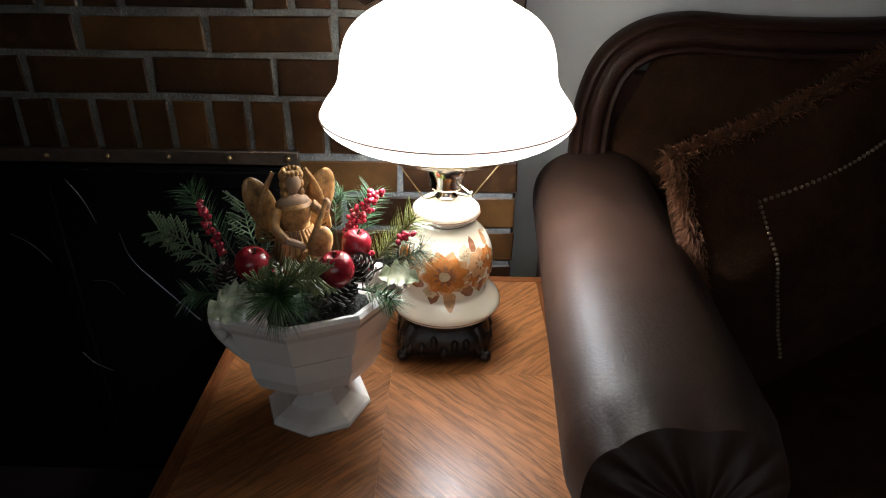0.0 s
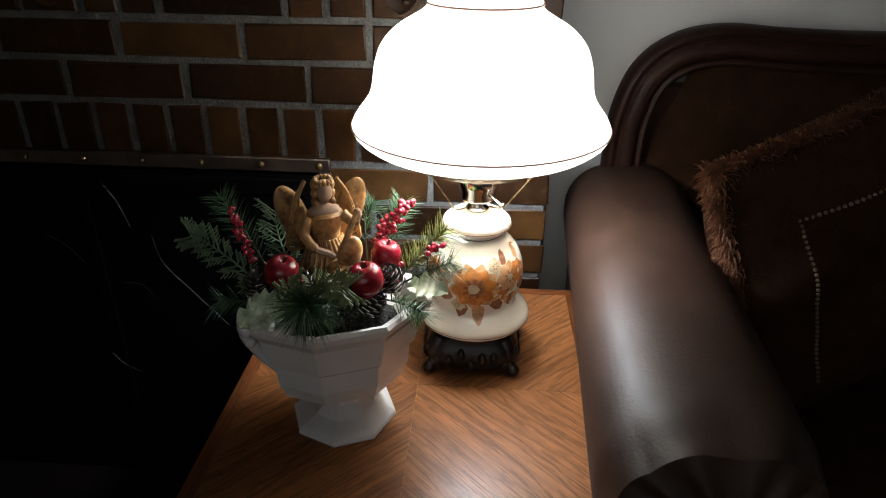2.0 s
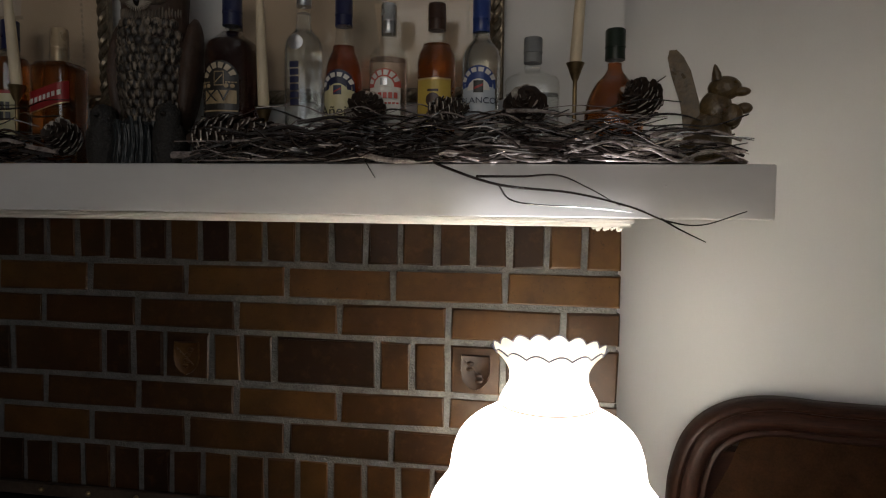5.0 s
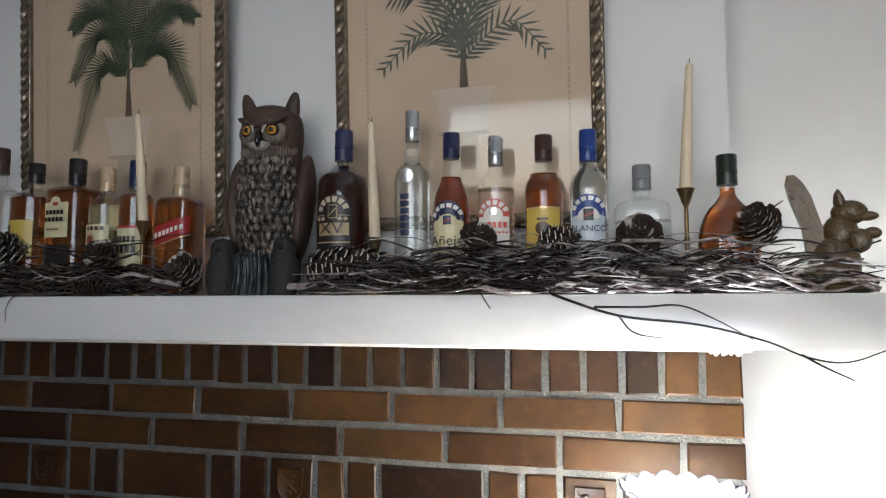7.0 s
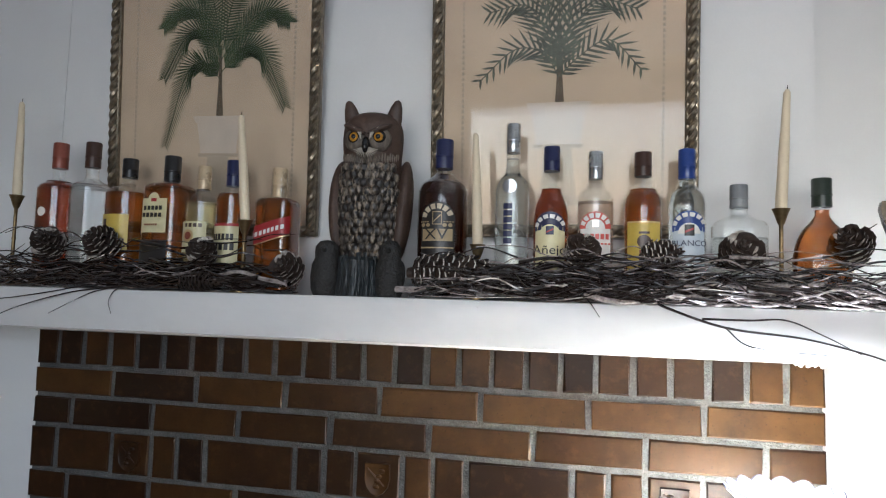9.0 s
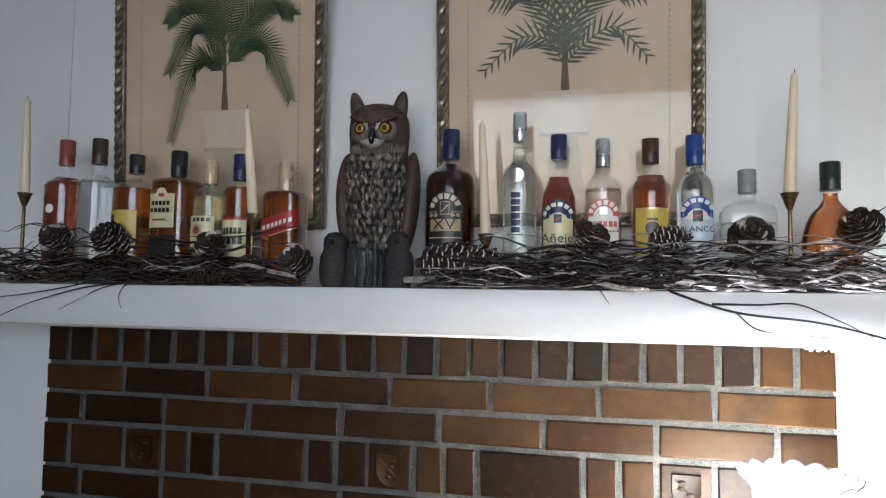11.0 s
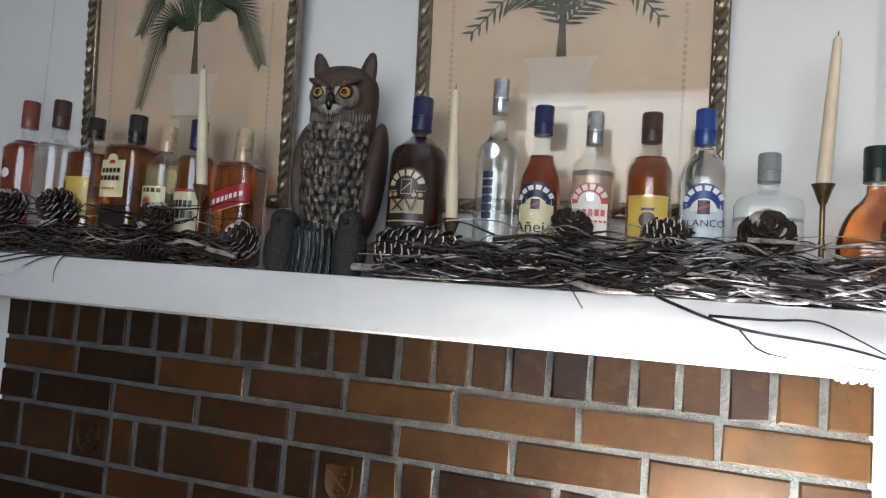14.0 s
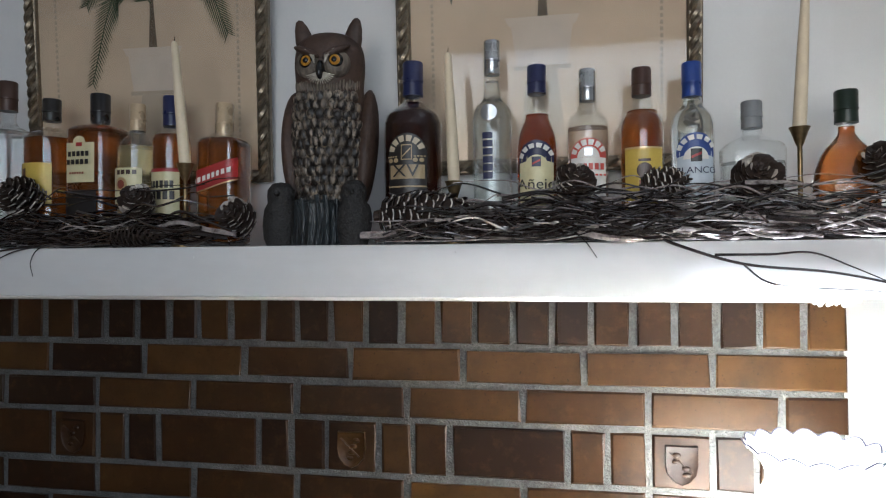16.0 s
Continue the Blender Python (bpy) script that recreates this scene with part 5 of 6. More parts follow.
for pts, r in (
    ([(-0.4580, -0.1693, 0.0140), (-0.3360, -0.1843, 0.0130), (-0.2980, -0.1926, -0.0040), (-0.2080, -0.1998, -0.0330), (-0.0990, -0.2191, -0.0450), (-0.0190, -0.2539, -0.0650), (0.0250, -0.2874, -0.0840), (0.0710, -0.2904, -0.0890), (0.1320, -0.2729, -0.0700)], 0.0032),
    ([(0.0190, -0.2846, -0.0810), (0.0440, -0.2889, -0.0960), (0.0770, -0.2904, -0.1120)], 0.0018),
    ([(-0.2440, -0.1948, -0.0200), (-0.1730, -0.1971, -0.0200), (-0.1190, -0.1971, -0.0180), (-0.0730, -0.2114, -0.0380), (-0.0320, -0.2525, -0.0640)], 0.0022),
    ([(-0.2070, -0.2027, -0.0350), (-0.1900, -0.2354, -0.0550), (-0.1560, -0.2481, -0.0630), (-0.0760, -0.2567, -0.0670), (-0.0160, -0.2681, -0.0730)], 0.0016),
    ([(-0.4260, -0.1806, 0.0060), (-0.4180, -0.1926, -0.0030), (-0.4050, -0.1941, -0.0230)], 0.0011),
    ([(-1.2910, -0.1768, 0.0130), (-1.3790, -0.1896, 0.0010), (-1.4540, -0.1941, -0.0110), (-1.5480, -0.2084, -0.0390), (-1.5810, -0.2609, -0.0700)], 0.0024),
    ([(-1.3240, -0.1806, 0.0070), (-1.3810, -0.1933, -0.0040), (-1.4240, -0.1956, -0.0210), (-1.4600, -0.2283, -0.0510)], 0.0016),
    ([(-1.3030, -0.1806, 0.0090), (-1.3380, -0.1918, 0.0000), (-1.3530, -0.1941, -0.0230), (-1.3240, -0.2211, -0.0470)], 0.0013),
    ([(-1.4060, -0.1806, 0.0090), (-1.5050, -0.1926, -0.0110), (-1.6110, -0.1956, -0.0260), (-1.7190, -0.2042, -0.0350)], 0.0018),
    ([(-1.5540, -0.1430, 0.0270), (-1.6390, -0.1580, 0.0590), (-1.7000, -0.1618, 0.0850), (-1.7900, -0.1655, 0.1210)], 0.0020),
    ([(-1.4830, -0.1430, 0.0270), (-1.5980, -0.1580, 0.0700), (-1.6790, -0.1580, 0.0740), (-1.8220, -0.1580, 0.0580)], 0.0020),
    ([(-1.3710, -0.1430, 0.0280), (-1.4120, -0.1505, 0.0740), (-1.4820, -0.1505, 0.0890), (-1.5640, -0.1505, 0.0740)], 0.0022),
    ([(-0.0570, -0.1430, 0.0390), (0.0160, -0.1430, 0.0760), (0.0680, -0.1354, 0.0800), (0.1100, -0.1354, 0.0660)], 0.0030),
    ([(-0.0100, -0.0903, 0.0240), (0.0200, -0.0978, 0.1070), (0.0300, -0.0978, 0.1320), (0.0500, -0.0978, 0.1480)], 0.0034),
    ([(-0.7690, -0.1693, 0.0150), (-0.6700, -0.1768, 0.0160), (-0.5850, -0.1730, 0.0200), (-0.5320, -0.1693, 0.0350), (-0.4570, -0.1655, 0.0300)], 0.0065),
    ([(-0.2770, -0.1730, 0.0420), (-0.1920, -0.1806, 0.0360), (-0.1380, -0.1821, 0.0200), (-0.0630, -0.1806, 0.0130), (0.0220, -0.1768, 0.0320), (0.1290, -0.1730, 0.0250)], 0.0045),
):
    twig(pts, r, bark=TWIG_PALE_SHINE if r > 0.004 or pts[0][0] in (-0.25, -0.215, 0.02) else TWIG)

# ---- vase and its arrangement ----
CERAMIC = surface("white_glaze", (0.60, 0.565, 0.52), 0.12, vary=0.08, big=16, fine=60, relief=0.03, coat=0.6)
VX, VY, VTURN = -0.304, -0.380, 22
vase = thing("pedestal_vase", "white glazed eight-sided pedestal vase with scroll handles", "vase", pose(VX, VY, TABLE, 0, 0, VTURN) @ Matrix.Scale(0.95, 4))
K = math.cos(math.pi / 8)


def octagon(profile, squash, bevel=0.0035):
    bm = lathe([(r / K, z) for r, z in profile], 8, None, Matrix.Rotation(math.pi / 8, 4, "Z"), (1, 1))
    for v in bm.verts:
        k = squash + (1 - squash) * max(0.0, 1 - v.co.z / 0.07) if v.co.z < 0.07 else squash
        v.co.y *= k
    edges = [e for e in bm.edges if len(e.link_faces) == 2 and e.calc_face_angle(0) > 0.6]
    bmesh.ops.bevel(bm, geom=edges, offset=bevel, segments=2, affect="EDGES", clamp_overlap=True)
    return bm


part("foot", octagon([(0.070, 0.0), (0.072, 0.004), (0.071, 0.009), (0.064, 0.014), (0.044, 0.022), (0.029, 0.036), (0.026, 0.048), (0.03, 0.057)], 0.92, 0.002), CERAMIC, vase, smooth=False)
part("bowl", octagon([(0.03, 0.0575), (0.064, 0.061), (0.082, 0.071), (0.091, 0.094), (0.094, 0.126), (0.100, 0.131), (0.104, 0.145), (0.110, 0.174), (0.118, 0.186), (0.120, 0.195), (0.116, 0.2), (0.106, 0.198), (0.097, 0.178), (0.09, 0.172)], 0.76, 0.0022), CERAMIC, vase, smooth=False)
for s in (-1, 1):
    bm = tube(bmesh.new(), curve_pts([(s * 0.104, 0, 0.186), (s * 0.119, 0, 0.183), (s * 0.126, 0, 0.168), (s * 0.114, 0, 0.140), (s * 0.098, 0, 0.115), (s * 0.076, 0, 0.088)], 6), 0.0095, 0.007, 12)
    ball(bm, (s * 0.124, 0, 0.178), 0.0135, (0.9, 1.25, 1), 14, 10)
    ball(bm, (s * 0.121, 0, 0.156), 0.011, (0.8, 1.3, 0.9), 12, 8)
    part("handle", bm, CERAMIC, vase, "curled ceramic handle")
MOSS = surface("dark_moss", (0.02, 0.018, 0.012), 0.95, vary=0.6, big=60, fine=200, relief=1.0, depth=0.006)
bm = bmesh.new()
for i in range(60):
    a, r = random.uniform(0, 6.283), math.sqrt(random.random())
    ball(bm, (VX + 0.066 * r * math.cos(a), VY + 0.045 * r * math.sin(a), TABLE + 0.168 + random.uniform(0, 0.012) * (1 - r)), random.uniform(0.010, 0.02), (1, 1, 0.6), 8, 6)
tagged(part("moss_filling", bm, MOSS), "dark moss and twig filling in the vase", "moss", kind="stuff")

NEEDLE = surface("pine_needle", (0.030, 0.088, 0.018), 0.45, vary=0.5, big=30, fine=100, relief=0)
NEEDLE_BLUE = surface("blue_green_needle", (0.034, 0.088, 0.030), 0.45, vary=0.5, big=30, fine=100, relief=0)
NEEDLE_YELLOW = surface("yellow_green_needle", (0.13, 0.15, 0.025), 0.45, vary=0.5, big=30, fine=100, relief=0)
FROST = surface("frosted_cedar", (0.11, 0.165, 0.08), 0.6, vary=0.5, big=40, fine=160, relief=0)
STEM = surface("green_brown_stem", (0.05, 0.045, 0.022), 0.7, vary=0.4)
rs = random.Random(5)


def needle(bm, p, d, length, w):
    """A thin three-sided needle that droops a little."""
    side = d.orthogonal().normalized() * w
    other = d.cross(side).normalized() * w
    m = p + d * length * 0.55 + Vector((0, 0, -0.04 * length))
    e = p + d * length + Vector((0, 0, -0.14 * length))
    base = [bm.verts.new(q) for q in (p + side, p - side * 0.5 + other * 0.87, p - side * 0.5 - other * 0.87)]
    mid = [bm.verts.new(m + (v.co - p) * 0.8) for v in base]
    tip = bm.verts.new(e)
    for k in range(3):
        bm.faces.new((base[k], base[(k + 1) % 3], mid[(k + 1) % 3], mid[k]))
        bm.faces.new((mid[k], mid[(k + 1) % 3], tip))


def sprig(line, count, length, material, label, splay=0.75, w=0.0005, head=0.15):
    ob = thing("pine_sprig", label, "greenery", pose(*line[0]), group="greenery in the vase")
    o = Vector(line[0])
    pts = [p - o for p in curve_pts(line, 8)]
    part("stem", tube(bmesh.new(), pts, 0.0016, 0.0008, 6), STEM, ob)
    bm = bmesh.new()
    for i in range(count):
        t = rs.uniform(head, 1.0) ** 0.8
        j = t * (len(pts) - 1)
        k = min(int(j), len(pts) - 2)
        p, d = pts[k].lerp(pts[k + 1], j - k), (pts[k + 1] - pts[k]).normalized()
        r = Vector((rs.gauss(0, 1), rs.gauss(0, 1), rs.gauss(0, 1))).normalized()
        out = (d * (1 - splay * 0.6) + (r - d * r.dot(d)).normalized() * splay).normalized()
        needle(bm, p, out, length * rs.uniform(0.65, 1.1), w)
    n = part("needles", bm, material, ob)
    n["kind"] = "stuff"
    return ob


def burst(c, aim, count, length, material, label):
    """A round tuft of long needles from one point."""
    ob = thing("pine_tuft", label, "greenery", pose(*c), group="greenery in the vase")
    bm = bmesh.new()
    aim = Vector(aim).normalized()
    for i in range(count):
        r = Vector((rs.gauss(0, 1), rs.gauss(0, 1), rs.gauss(0, 1))).normalized()
        d = (r + aim * 0.55).normalized()
        needle(bm, d * 0.003, d, length * rs.uniform(0.7, 1.05), 0.0005)
    part("needles", bm, material, ob)["kind"] = "stuff"
    part("stem", tube(bmesh.new(), [(0, 0, 0), tuple(-aim * 0.02 + Vector((0, 0, -0.03)))], 0.0018, 0.0018, 6), STEM, ob)
    return ob


def cedar(line, label, size=0.022, material=None):
    """A flat frosted cedar spray of short forked branchlets."""
    ob = thing("cedar_spray", label, "greenery", pose(*line[0]), group="greenery in the vase")
    o = Vector(line[0])
    pts = [p - o for p in curve_pts(line, 6)]
    bm = bmesh.new()
    tube(bm, pts, 0.0016, 0.0008, 5)
    for i in range(1, len(pts)):
        d = (pts[i] - pts[i - 1]).normalized()
        for s in (-1, 1):
            side = d.cross(Vector((0.15, -1, 0.35)).normalized()) * s
            b = (d * 0.75 + side * 0.8 + Vector((rs.uniform(-0.2, 0.2), rs.uniform(-0.3, 0.3), rs.uniform(-0.2, 0.2)))).normalized()
            ln = size * rs.uniform(0.6, 1.15)
            tube(bm, [pts[i], pts[i] + b * ln * 0.5, pts[i] + b * ln + d * ln * 0.2], 0.0012, 0.0009, 5)
            for f in (0.3, 0.5, 0.7, 0.88):
                q = pts[i] + b * ln * f
                for s2 in (-1, 1):
                    e = (b * 0.7 + d.lerp(side, 0.3) * s2 * 0.8).normalized()
                    tube(bm, [q, q + e * ln * 0.2, q + e * ln * 0.34 + b * ln * 0.08], 0.0011, 0.0008, 4)
    part("frond", bm, material or FROST, ob)
    return ob


burst((-0.3200, -0.4680, 0.7330), (0.05, -1, 0.15), 380, 0.052, NEEDLE, "dense round tuft of dark green pine needles")
burst((-0.2960, -0.4490, 0.7270), (0.3, -0.8, -0.1), 60, 0.04, NEEDLE, "small tuft of dark green pine needles")
sprig([(-0.3890, -0.3600, 0.6970), (-0.4270, -0.3450, 0.7610), (-0.4590, -0.3340, 0.8090)], 170, 0.036, NEEDLE_BLUE, "upright sprig of blue-green pine needles")
sprig([(-0.3650, -0.3970, 0.6870), (-0.4080, -0.4070, 0.6970), (-0.4460, -0.4180, 0.7020)], 130, 0.03, NEEDLE_BLUE, "low sprig of blue-green pine needles")
sprig([(-0.2340, -0.3340, 0.6880), (-0.2020, -0.3180, 0.7260), (-0.1690, -0.3080, 0.7590)], 230, 0.042, NEEDLE_YELLOW, "sprig of yellow-green pine needles beside the lamp")
sprig([(-0.2280, -0.3340, 0.6880), (-0.1910, -0.3390, 0.7130), (-0.1570, -0.3470, 0.7320)], 180, 0.036, NEEDLE_BLUE, "sprig of dark green pine needles beside the lamp")
sprig([(-0.2440, -0.3760, 0.6900), (-0.2130, -0.4070, 0.7030), (-0.1890, -0.4280, 0.7060)], 150, 0.032, NEEDLE, "dark green pine sprig over the rim")
sprig([(-0.2610, -0.3030, 0.6860), (-0.2480, -0.2770, 0.7400), (-0.2300, -0.2610, 0.7770)], 200, 0.038, NEEDLE_BLUE, "blue-green pine sprig behind the berries")
sprig([(-0.2750, -0.3030, 0.6860), (-0.2830, -0.2720, 0.7500), (-0.2730, -0.2560, 0.7760)], 90, 0.032, NEEDLE_BLUE, "blue-green pine sprig behind the figurine")
cedar([(-0.3750, -0.3920, 0.6760), (-0.4240, -0.3770, 0.7240), (-0.4720, -0.3610, 0.7520), (-0.4960, -0.3560, 0.7600)], "frosted pale green cedar spray", 0.024)
cedar([(-0.3730, -0.3340, 0.6960), (-0.3950, -0.3130, 0.7440), (-0.4000, -0.3030, 0.7760)], "frosted pale green cedar spray behind an apple", 0.024)
cedar([(-0.3350, -0.4180, 0.7060), (-0.3160, -0.4440, 0.7440), (-0.2940, -0.4540, 0.7520), (-0.2750, -0.4490, 0.7490)], "yellow-green cedar spray over the pine tuft", 0.024, surface("yellow_cedar", (0.15, 0.17, 0.06), 0.6, vary=0.4, big=40, relief=0))
cedar([(-0.3620, -0.4280, 0.7000), (-0.3450, -0.4540, 0.7400), (-0.3290, -0.4590, 0.7550)], "yellow-green cedar spray over the pine tuft", 0.02, MATS["yellow_cedar"])

HOLLY = surface("variegated_holly", (0.52, 0.54, 0.40), 0.35, vary=0.7, big=45, fine=120, relief=0.1, dark=(0.10, 0.16, 0.05))


def holly(p, aim, up, length, label):
    ob = None
    aim, up = Vector(aim).normalized(), Vector(up).normalized()
    side = aim.cross(up).normalized()

    def f(u, v):
        w = length * 0.30 * (math.sin(math.pi * min(1, u * 0.95 + 0.03)) ** 0.8) * (1 + 0.45 * abs(math.sin(u * math.pi * 4)) ** 3)
        s = (v - 0.5) * 2
        return aim * length * u + side * w * s + up * (0.16 * length * math.sin(math.pi * u) + 0.12 * length * abs(s) * abs(math.sin(u * 12.5)))
    ob = part("holly_leaf", sheet(bmesh.new(), f, 28, 6, 0.0008), HOLLY)
    ob.matrix_world = pose(*p)
    return tagged(ob, label, "leaf", "holly leaves in the vase")


holly((-0.3450, -0.4570, 0.7070), (-0.8, -0.35, 0.1), (-0.1, -0.5, 0.85), 0.06, "spiny cream and green holly leaf over the rim")
holly((-0.3510, -0.4540, 0.7150), (-0.5, -0.35, 0.45), (-0.1, -0.7, 0.6), 0.045, "spiny cream and green holly leaf over the rim")
holly((-0.2140, -0.3600, 0.6990), (0.9, -0.1, -0.04), (0, -0.35, 0.9), 0.055, "spiny cream and green holly leaf beside the lamp")

APPLE = surface("red_apple", (0.23, 0.010, 0.018), 0.22, vary=0.4, big=30, fine=120, relief=0.03, coat=0.15)


def apple(x, y, z, r, label):
    ob = thing("apple", label, "fruit", pose(x, y, z - r, random.uniform(-12, 12), random.uniform(-12, 12), 0), group="apples in the vase")
    prof = [(0.0, 0.10), (0.25, 0.02), (0.6, 0.10), (0.92, 0.5), (1.0, 1.0), (0.93, 1.45), (0.66, 1.78), (0.36, 1.86), (0.15, 1.75), (0.0, 1.62)]
    part("flesh", lathe([(max(0, p.x) * r, p.z * r) for p in curve_pts([(a, 0, b) for a, b in prof], 3)], 28), APPLE, ob)
    part("stalk", tube(bmesh.new(), [(0, 0, 1.6 * r), (0.05 * r, 0, 1.8 * r), (0.16 * r, 0, 2.1 * r)], 0.0012, 0.0014, 6), STEM, ob)


apple(-0.3680, -0.4020, 0.7410, 0.022, "glossy dark red artificial apple")
apple(-0.2560, -0.4070, 0.7380, 0.0225, "glossy dark red artificial apple")
apple(-0.2470, -0.3390, 0.7370, 0.0205, "glossy bright red artificial apple near the lamp")
BERRY = surface("red_berry", (0.36, 0.014, 0.035), 0.25, vary=0.3, big=60, relief=0, coat=0.3)


def berries(a, b, spread, count, label):
    ob = thing("berry_cluster", label, "berries", pose(*a), group="berry clusters in the vase")
    d = Vector(b) - Vector(a)
    part("stem", tube(bmesh.new(), [(0, 0, -0.03), (0, 0, 0), tuple(d)], 0.001, 0.0007, 5), STEM, ob)
    for i in range(count):
        r = Vector((rs.gauss(0, 1), rs.gauss(0, 1), rs.gauss(0, 1))).normalized() * spread * rs.uniform(0.5, 1)
        bm = ball(bmesh.new(), d * (i / count) + r, rs.uniform(0.0032, 0.004), (1, 1, 1), 8, 6)
        part("berry", bm, BERRY, ob)


berries((-0.2580, -0.3110, 0.7390), (-0.2400, -0.2980, 0.7680), 0.013, 46, "dense cluster of small red berries")
berries((-0.2350, -0.2940, 0.7690), (-0.2200, -0.2870, 0.7910), 0.011, 34, "dense cluster of small red berries at the tip")
berries((-0.4110, -0.3760, 0.7360), (-0.4390, -0.3600, 0.8060), 0.0065, 44, "long thin spike of small red berries")
berries((-0.1890, -0.3340, 0.7410), (-0.1720, -0.3290, 0.7520), 0.009, 14, "small cluster of red berries beside the lamp")
berries((-0.2330, -0.3760, 0.7170), (-0.2280, -0.3710, 0.7390), 0.009, 12, "small cluster of red berries beside an apple")
berries((-0.3430, -0.4070, 0.7240), (-0.3380, -0.4070, 0.7350), 0.008, 10, "small cluster of red berries beside an apple")
for x, y, z, l, r, lab in ((-0.2290, -0.3710, 0.7060, 0.04, 0.019, "small brown pine cone beside a red apple"), (-0.4000, -0.3860, 0.6920, 0.045, 0.02, "small brown pine cone at the vase rim"), (-0.2970, -0.4020, 0.7010, 0.042, 0.019, "small frosted pine cone below the figurine"), (-0.2640, -0.4110, 0.6880, 0.04, 0.019, "dark pine cone tucked inside the rim"), (-0.3460, -0.3810, 0.6990, 0.04, 0.018, "small frosted pine cone beside the figurine")):
    ob = part("pine_cone", cone_mesh(l, r, 54), [CONE, CONE_TIP], smooth=False)
    ob.matrix_world = pose(x, y, z, rs.uniform(-25, 45), rs.uniform(-30, 30), rs.uniform(0, 360))
    tagged(ob, lab, "pine cone", "pine cones in the vase")

GOLDEN = surface("gold_painted_resin", (0.50, 0.27, 0.095), 0.36, metal=0.1, vary=0.6, big=40, fine=180, relief=0.5, depth=0.0015, dark=(0.09, 0.045, 0.018))
RESIN = surface("pale_resin", (0.42, 0.27, 0.17), 0.5, vary=0.2, big=40, relief=0.05)


def figurine_mesh():
    """A seated winged figurine: a plain smooth shape."""
    bm = bmesh.new()
    dab(bm, 0, lambda b: lathe([(0.036, 0.0), (0.043, 0.006), (0.040, 0.02), (0.031, 0.04), (0.022, 0.058), (0.0185, 0.068), (0.022, 0.082), (0.0235, 0.094), (0.013, 0.103), (0.007, 0.106)], 28, b, None, (1, 0.8)))
    for k in range(13):
        a = math.radians(-175 + 170 * k / 12)
        dab(bm, 0, lambda b: tube(b, curve_pts([(0.019 * math.cos(a), 0.015 * math.sin(a), 0.066), (0.032 * math.cos(a + 0.12), 0.027 * math.sin(a + 0.12), 0.038), (0.041 * math.cos(a - 0.1), 0.035 * math.sin(a - 0.1), 0.014), (0.047 * math.cos(a), 0.039 * math.sin(a), 0.002)], 4), 0.0035, 0.0055, 6))
    dab(bm, 0, lambda b: ball(b, (0.016, -0.030, 0.034), 0.019, (1.35, 1, 0.8), 14, 10))
    dab(bm, 0, lambda b: ball(b, (0.034, -0.02, 0.018), 0.02, (1.3, 1, 0.8), 14, 10))
    dab(bm, 1, lambda b: lathe([(0.006, 0.100), (0.006, 0.112)], 12, b))
    dab(bm, 1, lambda b: ball(b, (0.001, -0.003, 0.121), 0.0112, (0.9, 1, 1.15), 16, 12))
    dab(bm, 1, lambda b: ball(b, (0, -0.004, 0.098), 0.016, (1.25, 0.7, 0.55), 14, 10))
    for k in range(34):
        a = math.radians(-30 + 240 * k / 33)
        dab(bm, 0, lambda b: ball(b, (0.0105 * math.cos(a), 0.0015 + 0.0095 * math.sin(a), 0.127 - 0.010 * (k % 3)), 0.0052, (1, 1, 1), 8, 6))
    for k in range(12):
        a = math.radians(30 * k)
        dab(bm, 0, lambda b: ball(b, (0.0098 * math.cos(a), -0.001 + 0.010 * math.sin(a), 0.1325), 0.0034, (1, 1, 1), 8, 6))
    for s in (-1, 1):
        dab(bm, 0, lambda b: ball(b, (0, 0, 0), 1, (0.0185, 0.006, 0.037), 18, 14, pose(s * 0.037, 0.020, 0.088, -6, s * 24, s * -12)))
        for k in range(9):
            dab(bm, 0, lambda b: tube(b, curve_pts([(s * (0.020 + 0.0022 * k), 0.0135, 0.128 - 0.0035 * k), (s * (0.034 + 0.0018 * k), 0.0125, 0.108 - 0.007 * k), (s * (0.044 - 0.0022 * k), 0.0145, 0.078 - 0.004 * k)], 4), 0.0026, 0.0018, 6))
    dab(bm, 0, lambda b: tube(b, curve_pts([(-0.022, -0.006, 0.092), (-0.029, -0.016, 0.076), (-0.018, -0.030, 0.064)], 5), 0.0075, 0.0055, 10))
    dab(bm, 1, lambda b: tube(b, curve_pts([(-0.018, -0.030, 0.064), (-0.004, -0.036, 0.060), (0.003, -0.038, 0.056)], 4), 0.0048, 0.004, 8))
    dab(bm, 0, lambda b: tube(b, curve_pts([(0.022, -0.006, 0.092), (0.034, -0.016, 0.084), (0.036, -0.026, 0.094)], 5), 0.0072, 0.0045, 10))
    dab(bm, 1, lambda b: ball(b, (0.036, -0.028, 0.100), 0.0055, (1, 1, 1.3), 10, 8))
    dab(bm, 0, lambda b: ball(b, (0.004, -0.036, 0.062), 0.0165, (1.0, 0.5, 1.25), 16, 12, pose(0, 0, 0, 0, 18, 0)))
    dab(bm, 0, lambda b: tube(b, [(0.016, -0.036, 0.068), (0.036, -0.030, 0.106)], 0.0045, 0.003, 8))
    return bm


angel = part("winged_figurine", figurine_mesh(), [GOLDEN, RESIN])
angel.matrix_world = pose(-0.327, -0.328, TABLE + 0.180, 4, 0, 24) @ Matrix.Diagonal((1.02, 1.05, 1.2, 1))
tagged(angel, "small gold painted winged resin figurine among the greenery", "figurine")

